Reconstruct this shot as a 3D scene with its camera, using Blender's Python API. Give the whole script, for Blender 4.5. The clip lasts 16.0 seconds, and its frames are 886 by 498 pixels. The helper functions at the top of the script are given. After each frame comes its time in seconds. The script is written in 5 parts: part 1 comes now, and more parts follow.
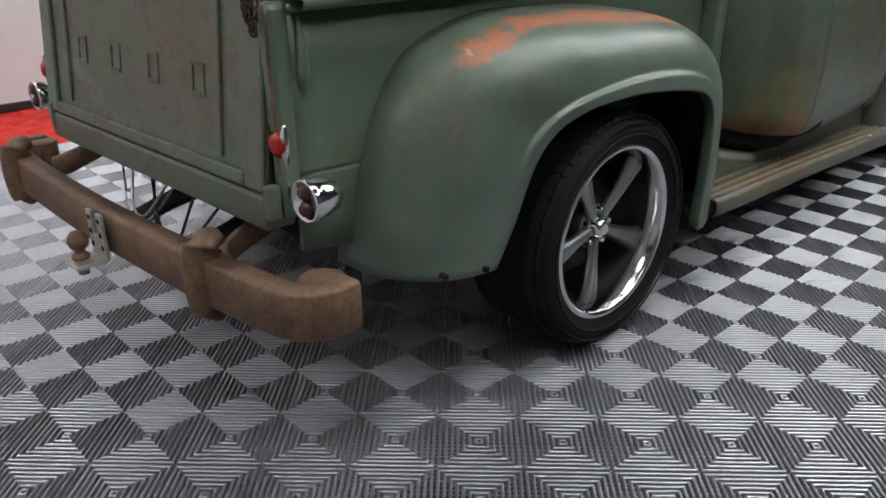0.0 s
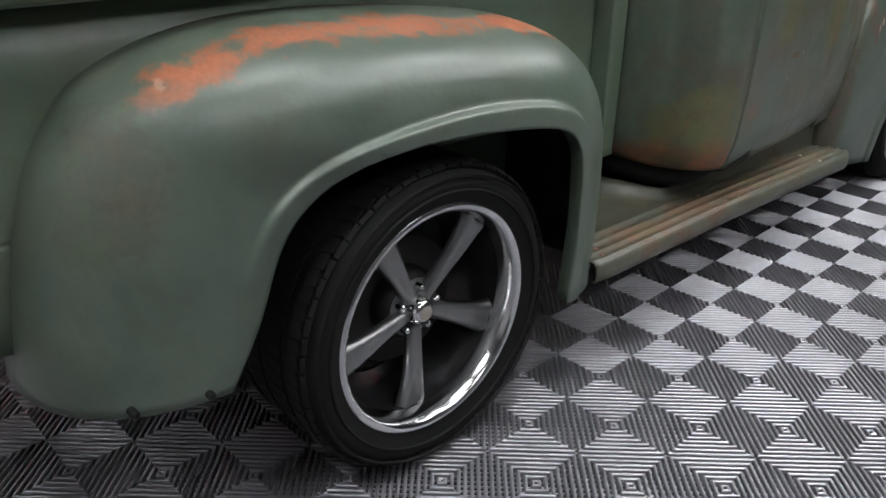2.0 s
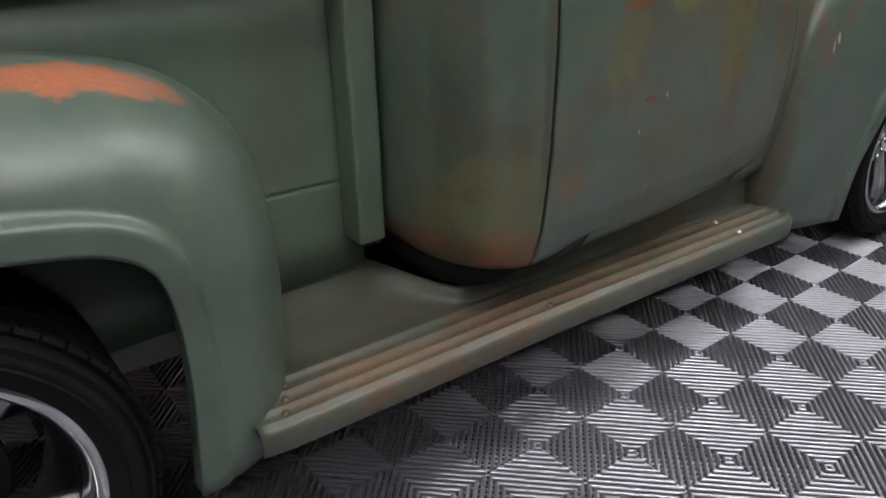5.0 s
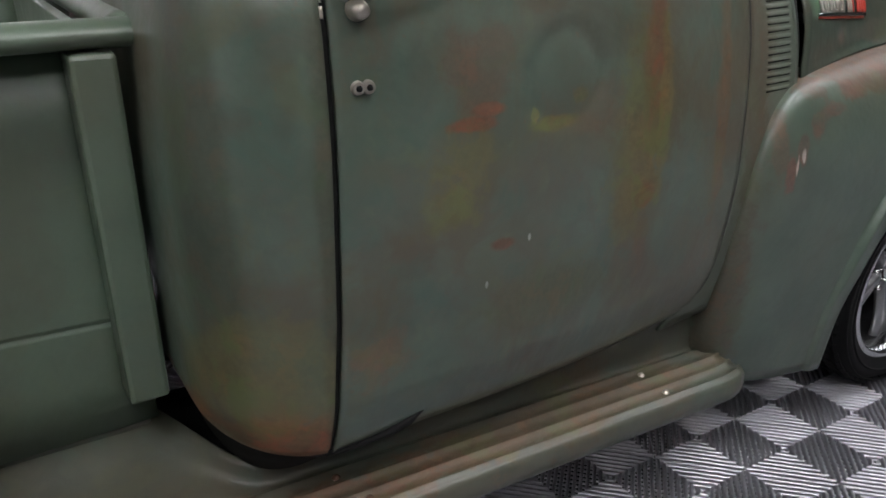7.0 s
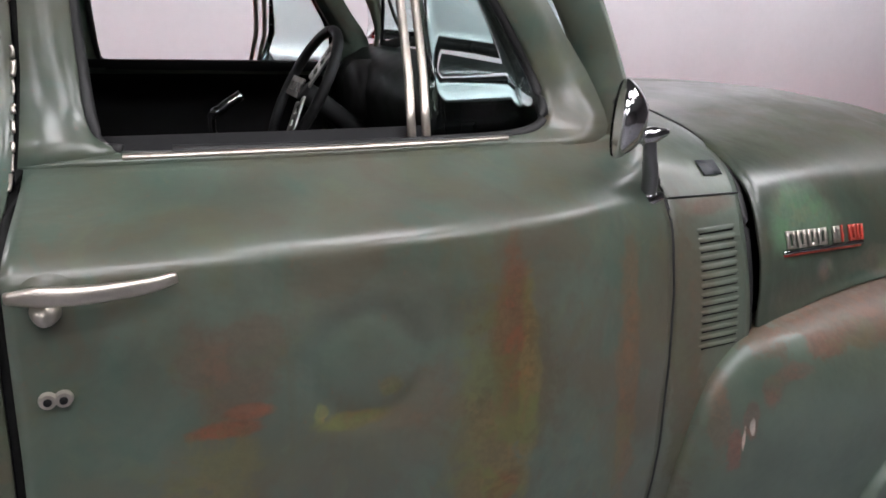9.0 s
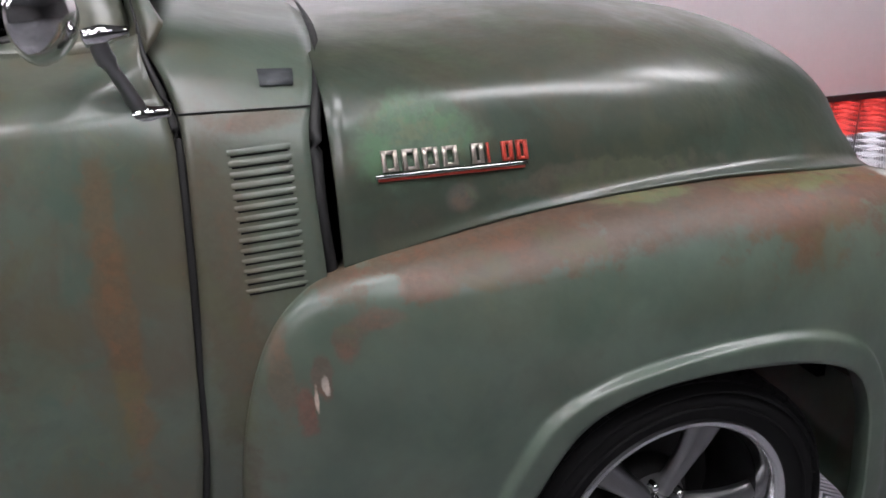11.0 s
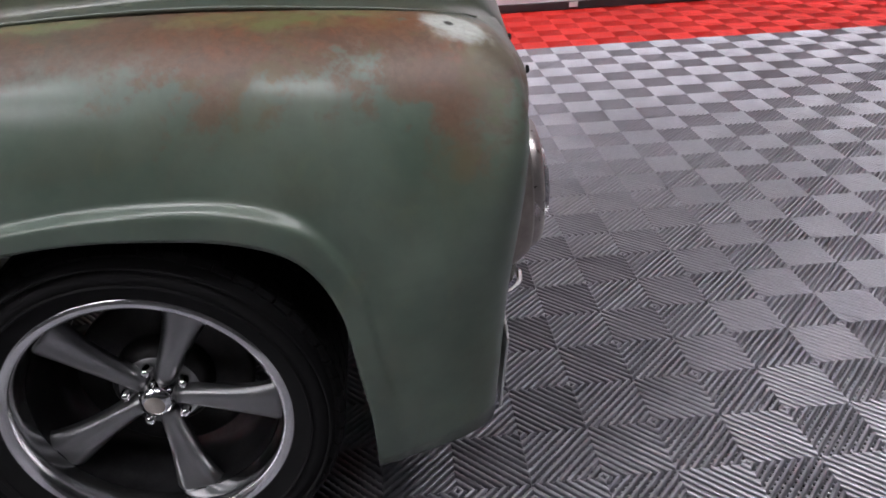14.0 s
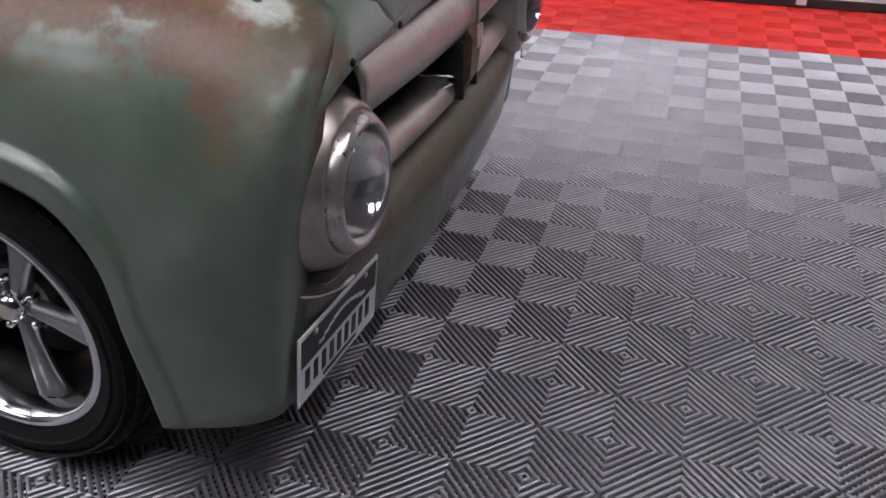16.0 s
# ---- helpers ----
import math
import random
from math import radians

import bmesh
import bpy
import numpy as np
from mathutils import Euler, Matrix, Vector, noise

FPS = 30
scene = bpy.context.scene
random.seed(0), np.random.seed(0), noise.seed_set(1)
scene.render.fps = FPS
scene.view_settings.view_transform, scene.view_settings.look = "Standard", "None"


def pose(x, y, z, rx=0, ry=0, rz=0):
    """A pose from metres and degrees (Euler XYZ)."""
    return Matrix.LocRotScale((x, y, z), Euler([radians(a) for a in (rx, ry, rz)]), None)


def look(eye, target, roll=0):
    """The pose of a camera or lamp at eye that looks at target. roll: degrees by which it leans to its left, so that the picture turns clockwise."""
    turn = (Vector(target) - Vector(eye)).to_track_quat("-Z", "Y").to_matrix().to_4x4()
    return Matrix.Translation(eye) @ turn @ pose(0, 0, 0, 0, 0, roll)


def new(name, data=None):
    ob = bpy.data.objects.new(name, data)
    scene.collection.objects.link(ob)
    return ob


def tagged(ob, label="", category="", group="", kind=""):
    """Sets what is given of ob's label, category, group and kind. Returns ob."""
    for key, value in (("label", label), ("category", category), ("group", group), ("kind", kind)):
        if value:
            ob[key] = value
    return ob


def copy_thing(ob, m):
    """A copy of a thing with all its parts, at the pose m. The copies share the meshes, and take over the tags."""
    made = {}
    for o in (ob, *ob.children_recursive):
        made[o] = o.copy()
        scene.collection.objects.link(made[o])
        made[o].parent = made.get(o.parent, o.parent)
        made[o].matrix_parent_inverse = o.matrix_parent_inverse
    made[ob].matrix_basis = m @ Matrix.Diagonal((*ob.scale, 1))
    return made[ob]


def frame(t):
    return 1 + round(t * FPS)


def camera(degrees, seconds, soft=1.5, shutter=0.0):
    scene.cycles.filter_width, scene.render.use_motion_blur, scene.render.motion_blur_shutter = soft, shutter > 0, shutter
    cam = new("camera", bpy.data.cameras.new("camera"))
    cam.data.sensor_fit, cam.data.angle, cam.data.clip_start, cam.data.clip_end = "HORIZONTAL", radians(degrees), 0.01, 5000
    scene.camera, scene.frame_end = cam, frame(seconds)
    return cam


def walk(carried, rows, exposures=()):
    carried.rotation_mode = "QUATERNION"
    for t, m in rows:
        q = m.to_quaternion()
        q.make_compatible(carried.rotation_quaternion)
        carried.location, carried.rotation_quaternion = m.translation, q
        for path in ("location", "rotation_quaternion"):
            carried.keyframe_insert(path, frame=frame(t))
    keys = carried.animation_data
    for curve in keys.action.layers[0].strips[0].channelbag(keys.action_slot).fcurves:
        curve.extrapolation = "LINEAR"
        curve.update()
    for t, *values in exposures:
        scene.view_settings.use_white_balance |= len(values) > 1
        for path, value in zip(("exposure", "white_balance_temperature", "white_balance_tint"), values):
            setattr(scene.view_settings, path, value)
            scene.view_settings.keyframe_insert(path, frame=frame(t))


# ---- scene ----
cam = camera(59.7, 16.0, soft=1.7)
PATH = [
    (0, (-1.697, -1.061, 1.187), (-0.439, 0.27, 0.384), -0.2),
    (0.5, (-1.484, -0.998, 1.18), (-0.239, 0.327, 0.346), 0.1),
    (1, (-1.286, -0.918, 1.16), (0.002, 0.361, 0.319), 0.7),
    (1.5, (-1.092, -0.887, 1.153), (0.207, 0.375, 0.305), 0.9),
    (2, (-0.903, -0.931, 1.174), (0.349, 0.369, 0.313), 0.8),
    (2.5, (-0.71, -0.939, 1.162), (0.522, 0.384, 0.308), 0.2),
    (3, (-0.516, -0.914, 1.149), (0.712, 0.405, 0.283), 0.2),
    (3.5, (-0.34, -0.913, 1.139), (0.867, 0.423, 0.268), -0.1),
    (4, (-0.158, -0.961, 1.154), (0.986, 0.419, 0.267), -0.4),
    (4.2, (-0.084, -0.955, 1.152), (1.047, 0.43, 0.258), -0.5),
    (6.3, (0.587, -0.901, 1.151), (1.587, 0.602, 0.292), -0.4),
    (6.5, (0.646, -0.88, 1.157), (1.644, 0.629, 0.305), -0.0),
    (7, (0.784, -0.855, 1.177), (1.766, 0.7, 0.392), 0.4),
    (7.5, (0.927, -0.837, 1.268), (1.839, 0.783, 0.531), 1.3),
    (8, (1.034, -0.8, 1.362), (1.897, 0.88, 0.703), 2.2),
    (8.2, (1.067, -0.76, 1.385), (1.937, 0.929, 0.757), 2.8),
    (10.3, (1.855, -0.882, 1.369), (2.385, 0.94, 0.737), -1.4),
    (10.5, (1.942, -0.893, 1.359), (2.46, 0.917, 0.686), -1.5),
    (11, (2.127, -0.902, 1.292), (2.647, 0.892, 0.578), -2.0),
    (11.5, (2.301, -0.898, 1.276), (2.793, 0.856, 0.449), -1.8),
    (12, (2.52, -0.944, 1.228), (2.889, 0.824, 0.368), -2.5),
    (12.5, (2.707, -0.963, 1.181), (3.012, 0.805, 0.298), -3.3),
    (13, (2.858, -0.938, 1.156), (3.148, 0.809, 0.226), -3.1),
    (13.5, (3.03, -0.935, 1.129), (3.259, 0.817, 0.191), -3.1),
    (14, (3.25, -0.944, 1.12), (3.352, 0.813, 0.17), -3.0),
    (14.5, (3.408, -0.905, 1.113), (3.442, 0.832, 0.123), -1.9),
    (15, (3.563, -0.849, 1.109), (3.466, 0.87, 0.09), -1.2),
    (15.5, (3.732, -0.795, 1.139), (3.434, 0.879, 0.086), 0.0),
    (16, (3.908, -0.755, 1.124), (3.4, 0.886, 0.1), 0.5),
]
walk(cam, [(t, look(eye, target, roll)) for t, eye, target, roll in PATH], exposures=(
    (0.0, 0.12, 6500, 3), (1.5, 0.26, 6500, 5), (3.5, 0.22, 6550, 8), (6.4, 0.05, 6500, 9), (8.0, 0.14, 6500, 13), (10.5, 0.15, 6480, 15), (12.5, 0.08, 6480, 15), (14.0, 0.02, 6480, 15), (16.0, 0.02, 6450, 17)))

# ---- world and lamps ----
world = bpy.data.worlds.new("room_air")
scene.world = world
world.use_nodes = True
world.node_tree.nodes["Background"].inputs["Color"].default_value = (0.9, 0.92, 1.0, 1)
world.node_tree.nodes["Background"].inputs["Strength"].default_value = 0.05
LAMP_POWER = 11.3

# ---- plan, metres ----
CELL = 0.1442                # one ribbed square of the floor
MID = 0.95                   # the truck's centre line (y) at its rear axle; the truck stands a little askew
SKEW = -0.024

ROOM_X0, ROOM_X1, ROOM_Y0, ROOM_Y1, ROOM_H = -5.768, 9.5172, -4.9028, 4.4702, 3.4


def mid(x):
    return MID + SKEW * x



# ---- node helpers ----
def mat_new(name):
    m = bpy.data.materials.new(name)
    m.use_nodes = True
    return m, m.node_tree, m.node_tree.nodes["Principled BSDF"]


def node(tree, kind, **values):
    n = tree.nodes.new(kind)
    for key, value in values.items():
        if key in n.inputs:
            n.inputs[key].default_value = value
    return n


def noise_node(tree, vec, scale, detail=4.0, rough=0.55, distort=0.0):
    n = node(tree, "ShaderNodeTexNoise", Scale=scale, Detail=detail, Roughness=rough, Distortion=distort)
    tree.links.new(vec, n.inputs["Vector"])
    return n.outputs["Fac"]


def ramp(tree, fac, a, b, lo=0.0, hi=1.0):
    n = tree.nodes.new("ShaderNodeMapRange")
    n.interpolation_type = "SMOOTHSTEP"
    tree.links.new(fac, n.inputs["Value"])
    n.inputs["From Min"].default_value, n.inputs["From Max"].default_value = a, b
    n.inputs["To Min"].default_value, n.inputs["To Max"].default_value = lo, hi
    return n.outputs["Result"]


def maths(tree, op, a, b=None):
    n = tree.nodes.new("ShaderNodeMath")
    n.operation = op
    for i, v in enumerate((a, b)):
        if v is None:
            continue
        if isinstance(v, (int, float)):
            n.inputs[i].default_value = v
        else:
            tree.links.new(v, n.inputs[i])
    return n.outputs[0]


def mix(tree, fac, a, b):
    n = tree.nodes.new("ShaderNodeMix")
    n.data_type = "RGBA"
    for socket, v in ((n.inputs[0], fac), (n.inputs[6], a), (n.inputs[7], b)):
        if isinstance(v, tuple):
            socket.default_value = (*v, 1.0)
        elif isinstance(v, (int, float)):
            socket.default_value = v
        else:
            tree.links.new(v, socket)
    return n.outputs[2]


def bump(tree, bsdf, height, strength, distance):
    n = node(tree, "ShaderNodeBump", Strength=strength, Distance=distance)
    tree.links.new(height, n.inputs["Height"])
    tree.links.new(n.outputs["Normal"], bsdf.inputs["Normal"])
    return n


def coords(tree):
    return tree.nodes.new("ShaderNodeTexCoord").outputs["Object"]


def plain(name, colour, rough=0.5, metal=0.0, vary=0.15, scale=20.0, bumps=0.0, spec=0.5):
    m, t, b = mat_new(name)
    co = coords(t)
    n1, n2 = noise_node(t, co, scale), noise_node(t, co, scale * 7)
    f = maths(t, "ADD", maths(t, "MULTIPLY", n1, 0.65), maths(t, "MULTIPLY", n2, 0.35))
    dark = tuple(c * (1 - vary) for c in colour)
    light = tuple(min(1, c * (1 + vary)) for c in colour)
    t.links.new(mix(t, ramp(t, f, 0.35, 0.65), dark, light), b.inputs["Base Color"])
    t.links.new(ramp(t, f, 0.3, 0.7, max(0.02, rough - min(0.07, vary * 0.4)), min(1, rough + min(0.07, vary * 0.4))), b.inputs["Roughness"])
    b.inputs["Metallic"].default_value = metal
    b.inputs["Specular IOR Level"].default_value = spec
    if bumps:
        bump(t, b, f, bumps, 0.002)
    return m


GREEN = (0.098, 0.131, 0.102)
GREEN_DARK = (0.067, 0.095, 0.073)
GREY_BROWN = (0.106, 0.103, 0.078)
RUST = (0.25, 0.075, 0.035)
ORANGE = (0.42, 0.135, 0.065)
OCHRE = (0.150, 0.122, 0.045)
PRIMER = (0.42, 0.44, 0.41)


def paint(name, spots=(), brown=0.4, shine=0.30, base=GREEN, coat=0.42):
    """Old green paint over rust. A spot: centre, radii, colour, strength, raggedness."""
    m, t, b = mat_new(name)
    co = coords(t)
    big = noise_node(t, co, 2.3, 5, 0.6, 0.4)
    mid = noise_node(t, co, 7.0, 6, 0.55)
    rag = noise_node(t, co, 24.0, 8, 0.62, 0.2)
    fine = noise_node(t, co, 110.0, 4, 0.65)
    stretch = t.nodes.new("ShaderNodeMapping")
    stretch.inputs["Scale"].default_value = (11.0, 11.0, 1.7)
    t.links.new(co, stretch.inputs["Vector"])
    streak = noise_node(t, stretch.outputs["Vector"], 1.0, 8, 0.68, 0.5)
    c = mix(t, ramp(t, mid, 0.30, 0.66), GREEN_DARK if base is GREEN else tuple(v * 0.85 for v in base), base)
    c = mix(t, maths(t, "MULTIPLY", ramp(t, big, 0.42, 0.70), brown), c, GREY_BROWN)
    c = mix(t, maths(t, "MULTIPLY", ramp(t, streak, 0.50, 0.74), brown * 0.8), c, (0.100, 0.088, 0.052))
    c = mix(t, maths(t, "MULTIPLY", ramp(t, rag, 0.45, 0.80), brown * 0.35), c, (0.125, 0.082, 0.058))
    spot = noise_node(t, co, 15.0, 5, 0.6, 0.8)
    c = mix(t, maths(t, "MULTIPLY", ramp(t, spot, 0.50, 0.66), 0.22 + 0.25 * brown), c, tuple(v * 0.74 for v in base))
    c = mix(t, maths(t, "MULTIPLY", ramp(t, spot, 0.44, 0.32), 0.15 + 0.20 * brown), c, (base[0] * 1.22, base[1] * 1.10, base[2] * 0.86))
    cloud = noise_node(t, co, 4.6, 8, 0.62, 0.9)
    c = mix(t, maths(t, "MULTIPLY", ramp(t, cloud, 0.50, 0.62), 0.62 * brown), c, (0.098, 0.075, 0.050))
    tint = noise_node(t, co, 9.5, 7, 0.6, 0.6)
    c = mix(t, maths(t, "MULTIPLY", ramp(t, tint, 0.54, 0.66), 0.42 * brown), c, (0.115, 0.105, 0.052))
    c = mix(t, maths(t, "MULTIPLY", ramp(t, tint, 0.46, 0.36), 0.60 * brown), c, (0.062, 0.106, 0.084))
    wash = noise_node(t, co, 6.0, 3, 0.5, 0.3)
    c = mix(t, maths(t, "MULTIPLY", ramp(t, wash, 0.52, 0.68), 0.70 * max(0.0, brown - 0.4)), c, (0.114, 0.094, 0.050))
    c = mix(t, maths(t, "MULTIPLY", ramp(t, wash, 0.46, 0.34), 0.60 * max(0.0, brown - 0.4)), c, (0.078, 0.050, 0.034))
    speck = noise_node(t, co, 75.0, 3, 0.5)
    c = mix(t, maths(t, "MULTIPLY", ramp(t, speck, 0.66, 0.74), 0.35 * brown), c, (0.16, 0.085, 0.05))
    rusty = None
    for centre, radii, colour, strength, ragged in spots:
        sub = t.nodes.new("ShaderNodeVectorMath")
        sub.operation = "SUBTRACT"
        sub.inputs[1].default_value = centre
        t.links.new(co, sub.inputs[0])
        div = t.nodes.new("ShaderNodeVectorMath")
        div.operation = "DIVIDE"
        div.inputs[1].default_value = radii
        t.links.new(sub.outputs[0], div.inputs[0])
        ln = t.nodes.new("ShaderNodeVectorMath")
        ln.operation = "LENGTH"
        t.links.new(div.outputs[0], ln.inputs[0])
        d = maths(t, "ADD", ln.outputs["Value"], maths(t, "MULTIPLY", maths(t, "SUBTRACT", mid, 0.5), 2.2 * ragged))
        d = maths(t, "ADD", d, maths(t, "MULTIPLY", maths(t, "SUBTRACT", rag, 0.5), 2.6 * ragged))
        d = maths(t, "ADD", d, maths(t, "MULTIPLY", maths(t, "SUBTRACT", fine, 0.5), 0.4 * ragged))
        k = maths(t, "MULTIPLY", ramp(t, d, 1.10, 0.60), ramp(t, ln.outputs["Value"], 1.75, 1.15, 0.0, strength))
        # worn through unevenly
        k = maths(t, "MULTIPLY", k, ramp(t, rag, 0.30, 0.58, 1.0 - 0.40 * ragged, 1.0))
        tone = mix(t, ramp(t, fine, 0.35, 0.65), tuple(v * 0.9 for v in colour), tuple(min(1, v * 1.1) for v in colour))
        if max(colour) < 0.30:
            tone = mix(t, ramp(t, rag, 0.50, 0.62, 0.0, 0.75), tone, (min(1, colour[0] * 1.45), colour[1] * 1.10, colour[2] * 0.95))
            tone = mix(t, ramp(t, tint, 0.50, 0.60, 0.0, 0.65), tone, (colour[0] * 0.86, colour[1] * 1.30, colour[2] * 0.95))
            tone = mix(t, ramp(t, spot, 0.46, 0.36, 0.0, 0.55), tone, tuple(v * 0.62 for v in colour))
        c = mix(t, k, c, tone)
        rusty = k if rusty is None else maths(t, "MAXIMUM", rusty, k)
    t.links.new(c, b.inputs["Base Color"])
    r = maths(t, "ADD", ramp(t, mid, 0.3, 0.7, shine - 0.03, shine + 0.12), maths(t, "MULTIPLY", maths(t, "SUBTRACT", rag, 0.5), 0.22))
    if rusty is not None:
        r = maths(t, "ADD", r, maths(t, "MULTIPLY", rusty, 0.24))
    t.links.new(maths(t, "MAXIMUM", r, 0.30), b.inputs["Roughness"])
    b.inputs["Specular IOR Level"].default_value = 0.5
    if rusty is not None:
        t.links.new(ramp(t, rusty, 0.0, 0.7, coat, 0.0), b.inputs["Coat Weight"])
    else:
        b.inputs["Coat Weight"].default_value = coat
    b.inputs["Coat Roughness"].default_value = max(0.16, shine - 0.07)
    h = maths(t, "ADD", maths(t, "MULTIPLY", big, 1.0), maths(t, "MULTIPLY", fine, 0.02))
    h = maths(t, "ADD", h, maths(t, "MULTIPLY", mid, 0.12))
    h = maths(t, "ADD", h, maths(t, "MULTIPLY", rag, 0.02))
    bump(t, b, h, 0.35, 0.02)
    return m


PAINT_BED = paint("green_bed_paint", (), 0.30, 0.38, (0.108, 0.152, 0.106))
PAINT_STEP = paint("worn_step_paint", (
    ((1.0, 0.07, 0.34), (0.6, 0.06, 0.3), (0.165, 0.082, 0.045), 0.60, 1.1),
    ((1.7, 0.08, 0.32), (0.5, 0.07, 0.3), (0.145, 0.10, 0.062), 0.7, 0.7)), 0.65, 0.40, (0.064, 0.073, 0.054))
PAINT_REAR_FENDER = paint("rear_fender_paint", (
    ((0.06, 0.215, 0.940), (0.46, 0.055, 0.055), ORANGE, 0.92, 0.8),
    ((0.42, 0.235, 0.912), (0.22, 0.06, 0.05), ORANGE, 0.88, 0.8),
    ((-0.30, 0.205, 0.915), (0.14, 0.05, 0.05), ORANGE, 0.9, 0.5),
    ((-0.40, 0.225, 0.922), (0.012, 0.03, 0.010), (0.45, 0.30, 0.22), 0.7, 0.9),
    ((0.02, 0.245, 0.955), (0.10, 0.018, 0.02), (0.52, 0.33, 0.23), 0.85, 0.9),
    ((-0.52, 0.20, 0.80), (0.12, 0.10, 0.16), GREY_BROWN, 0.6, 0.6),
    ((0.1, 0.39, 0.99), (0.75, 0.065, 0.04), (0.095, 0.070, 0.048), 0.85, 0.35),
    ((0.0, 0.16, 0.88), (0.5, 0.05, 0.035), (0.15, 0.16, 0.145), 0.45, 1.0),
    ((0.30, 0.15, 0.84), (0.25, 0.05, 0.04), (0.15, 0.16, 0.145), 0.45, 1.0)), 0.30, 0.37)
PAINT_DOOR = paint("door_paint", (
    ((1.765, 0.05, 0.990), (0.038, 0.1, 0.14), (0.15, 0.060, 0.030), 0.9, 0.7),
    ((1.730, 0.05, 0.864), (0.08, 0.1, 0.20), OCHRE, 0.5, 0.8),
    ((1.774, 0.05, 0.934), (0.075, 0.1, 0.16), (0.090, 0.058, 0.035), 0.55, 1.0),
    ((1.791, 0.05, 0.911), (0.02, 0.1, 0.20), OCHRE, 0.55, 0.7),
    ((1.756, 0.05, 0.771), (0.026, 0.1, 0.030), (0.17, 0.058, 0.032), 0.8, 0.6),
    ((1.756, 0.05, 0.700), (0.03, 0.1, 0.07), (0.13, 0.075, 0.045), 0.5, 0.8),
    ((1.980, 0.06, 0.872), (0.025, 0.1, 0.28), (0.16, 0.085, 0.04), 0.55, 0.7),
    ((1.380, 0.05, 0.946), (0.045, 0.1, 0.012), (0.17, 0.065, 0.035), 0.85, 0.6),
    ((1.415, 0.05, 0.693), (0.003, 0.1, 0.007), (0.36, 0.38, 0.36), 0.8, 0.8),
    ((1.494, 0.05, 0.755), (0.004, 0.1, 0.008), (0.40, 0.42, 0.40), 0.8, 0.8),
    ((1.739, 0.05, 0.833), (0.055, 0.1, 0.09), (0.14, 0.105, 0.045), 0.6, 0.9),
    ((1.546, 0.05, 0.646), (0.18, 0.1, 0.06), (0.105, 0.10, 0.060), 0.5, 0.9),
    ((1.415, 0.05, 0.965), (0.030, 0.1, 0.010), RUST, 0.7, 0.5),
    ((1.354, 0.05, 0.849), (0.06, 0.1, 0.10), OCHRE, 0.55, 0.9),
    ((1.498, 0.05, 0.944), (0.010, 0.1, 0.014), (0.20, 0.165, 0.06), 0.6, 0.9),
    ((1.538, 0.05, 0.930), (0.06, 0.1, 0.014), OCHRE, 0.7, 0.5),
    ((1.586, 0.05, 0.965), (0.018, 0.1, 0.014), OCHRE, 0.6, 0.5),
    ((1.397, 0.05, 1.030), (0.08, 0.1, 0.07), (0.13, 0.075, 0.05), 0.55, 0.8),
    ((1.634, 0.05, 0.934), (0.07, 0.1, 0.06), (0.12, 0.07, 0.045), 0.45, 0.8),
    ((1.441, 0.05, 0.755), (0.030, 0.1, 0.012), (0.17, 0.06, 0.035), 0.75, 0.5),
    ((1.222, 0.05, 0.615), (0.07, 0.1, 0.05), (0.20, 0.09, 0.05), 0.5, 0.7),
    ((1.550, 0.06, 1.264), (0.30, 0.1, 0.012), (0.20, 0.09, 0.055), 0.6, 0.6)), 0.80, 0.29)
PAINT_CORNER = paint("cab_corner_paint", (
    ((1.10, 0.12, 0.50), (0.25, 0.25, 0.065), (0.25, 0.092, 0.045), 0.75, 0.6),
    # two soft dark bands: reflections down the corner, put into the paint
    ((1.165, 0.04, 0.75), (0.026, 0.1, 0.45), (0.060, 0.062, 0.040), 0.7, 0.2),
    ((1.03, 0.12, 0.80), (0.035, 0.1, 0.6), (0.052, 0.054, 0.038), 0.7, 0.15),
    ((1.08, 0.10, 0.60), (0.14, 0.2, 0.12), OCHRE, 0.45, 0.7),
    ((1.106, 0.05, 1.156), (0.003, 0.1, 0.009), (0.50, 0.38, 0.30), 0.95, 0.5),
    ((1.113, 0.05, 1.150), (0.0025, 0.1, 0.013), (0.46, 0.36, 0.28), 0.95, 0.5),
    ((1.119, 0.05, 1.158), (0.005, 0.1, 0.003), (0.50, 0.40, 0.32), 0.95, 0.5),
    ((1.125, 0.05, 1.150), (0.0025, 0.1, 0.007), (0.46, 0.34, 0.26), 0.95, 0.5),
    ((1.101, 0.05, 1.146), (0.004, 0.1, 0.003), (0.42, 0.30, 0.22), 0.95, 0.5),
    ((1.106, 0.07, 1.140), (0.018, 0.1, 0.010), RUST, 0.35, 1.0),
    ((1.045, 0.09, 1.165), (0.006, 0.1, 0.03), RUST, 0.6, 0.8),
    ((1.10, 0.08, 1.237), (0.05, 0.1, 0.007), RUST, 0.6, 0.7),
    ((1.165, 0.05, 1.27), (0.008, 0.1, 0.10), (0.19, 0.13, 0.11), 0.6, 0.9)), 0.85, 0.30)
PAINT_COWL = paint("cowl_paint", (
    ((2.12, 0.1, 0.85), (0.05, 0.1, 0.3), (0.105, 0.068, 0.042), 0.42, 0.9),
    ((2.20, 0.12, 1.12), (0.09, 0.1, 0.02), (0.14, 0.07, 0.045), 0.55, 0.5)), 0.5, 0.36)
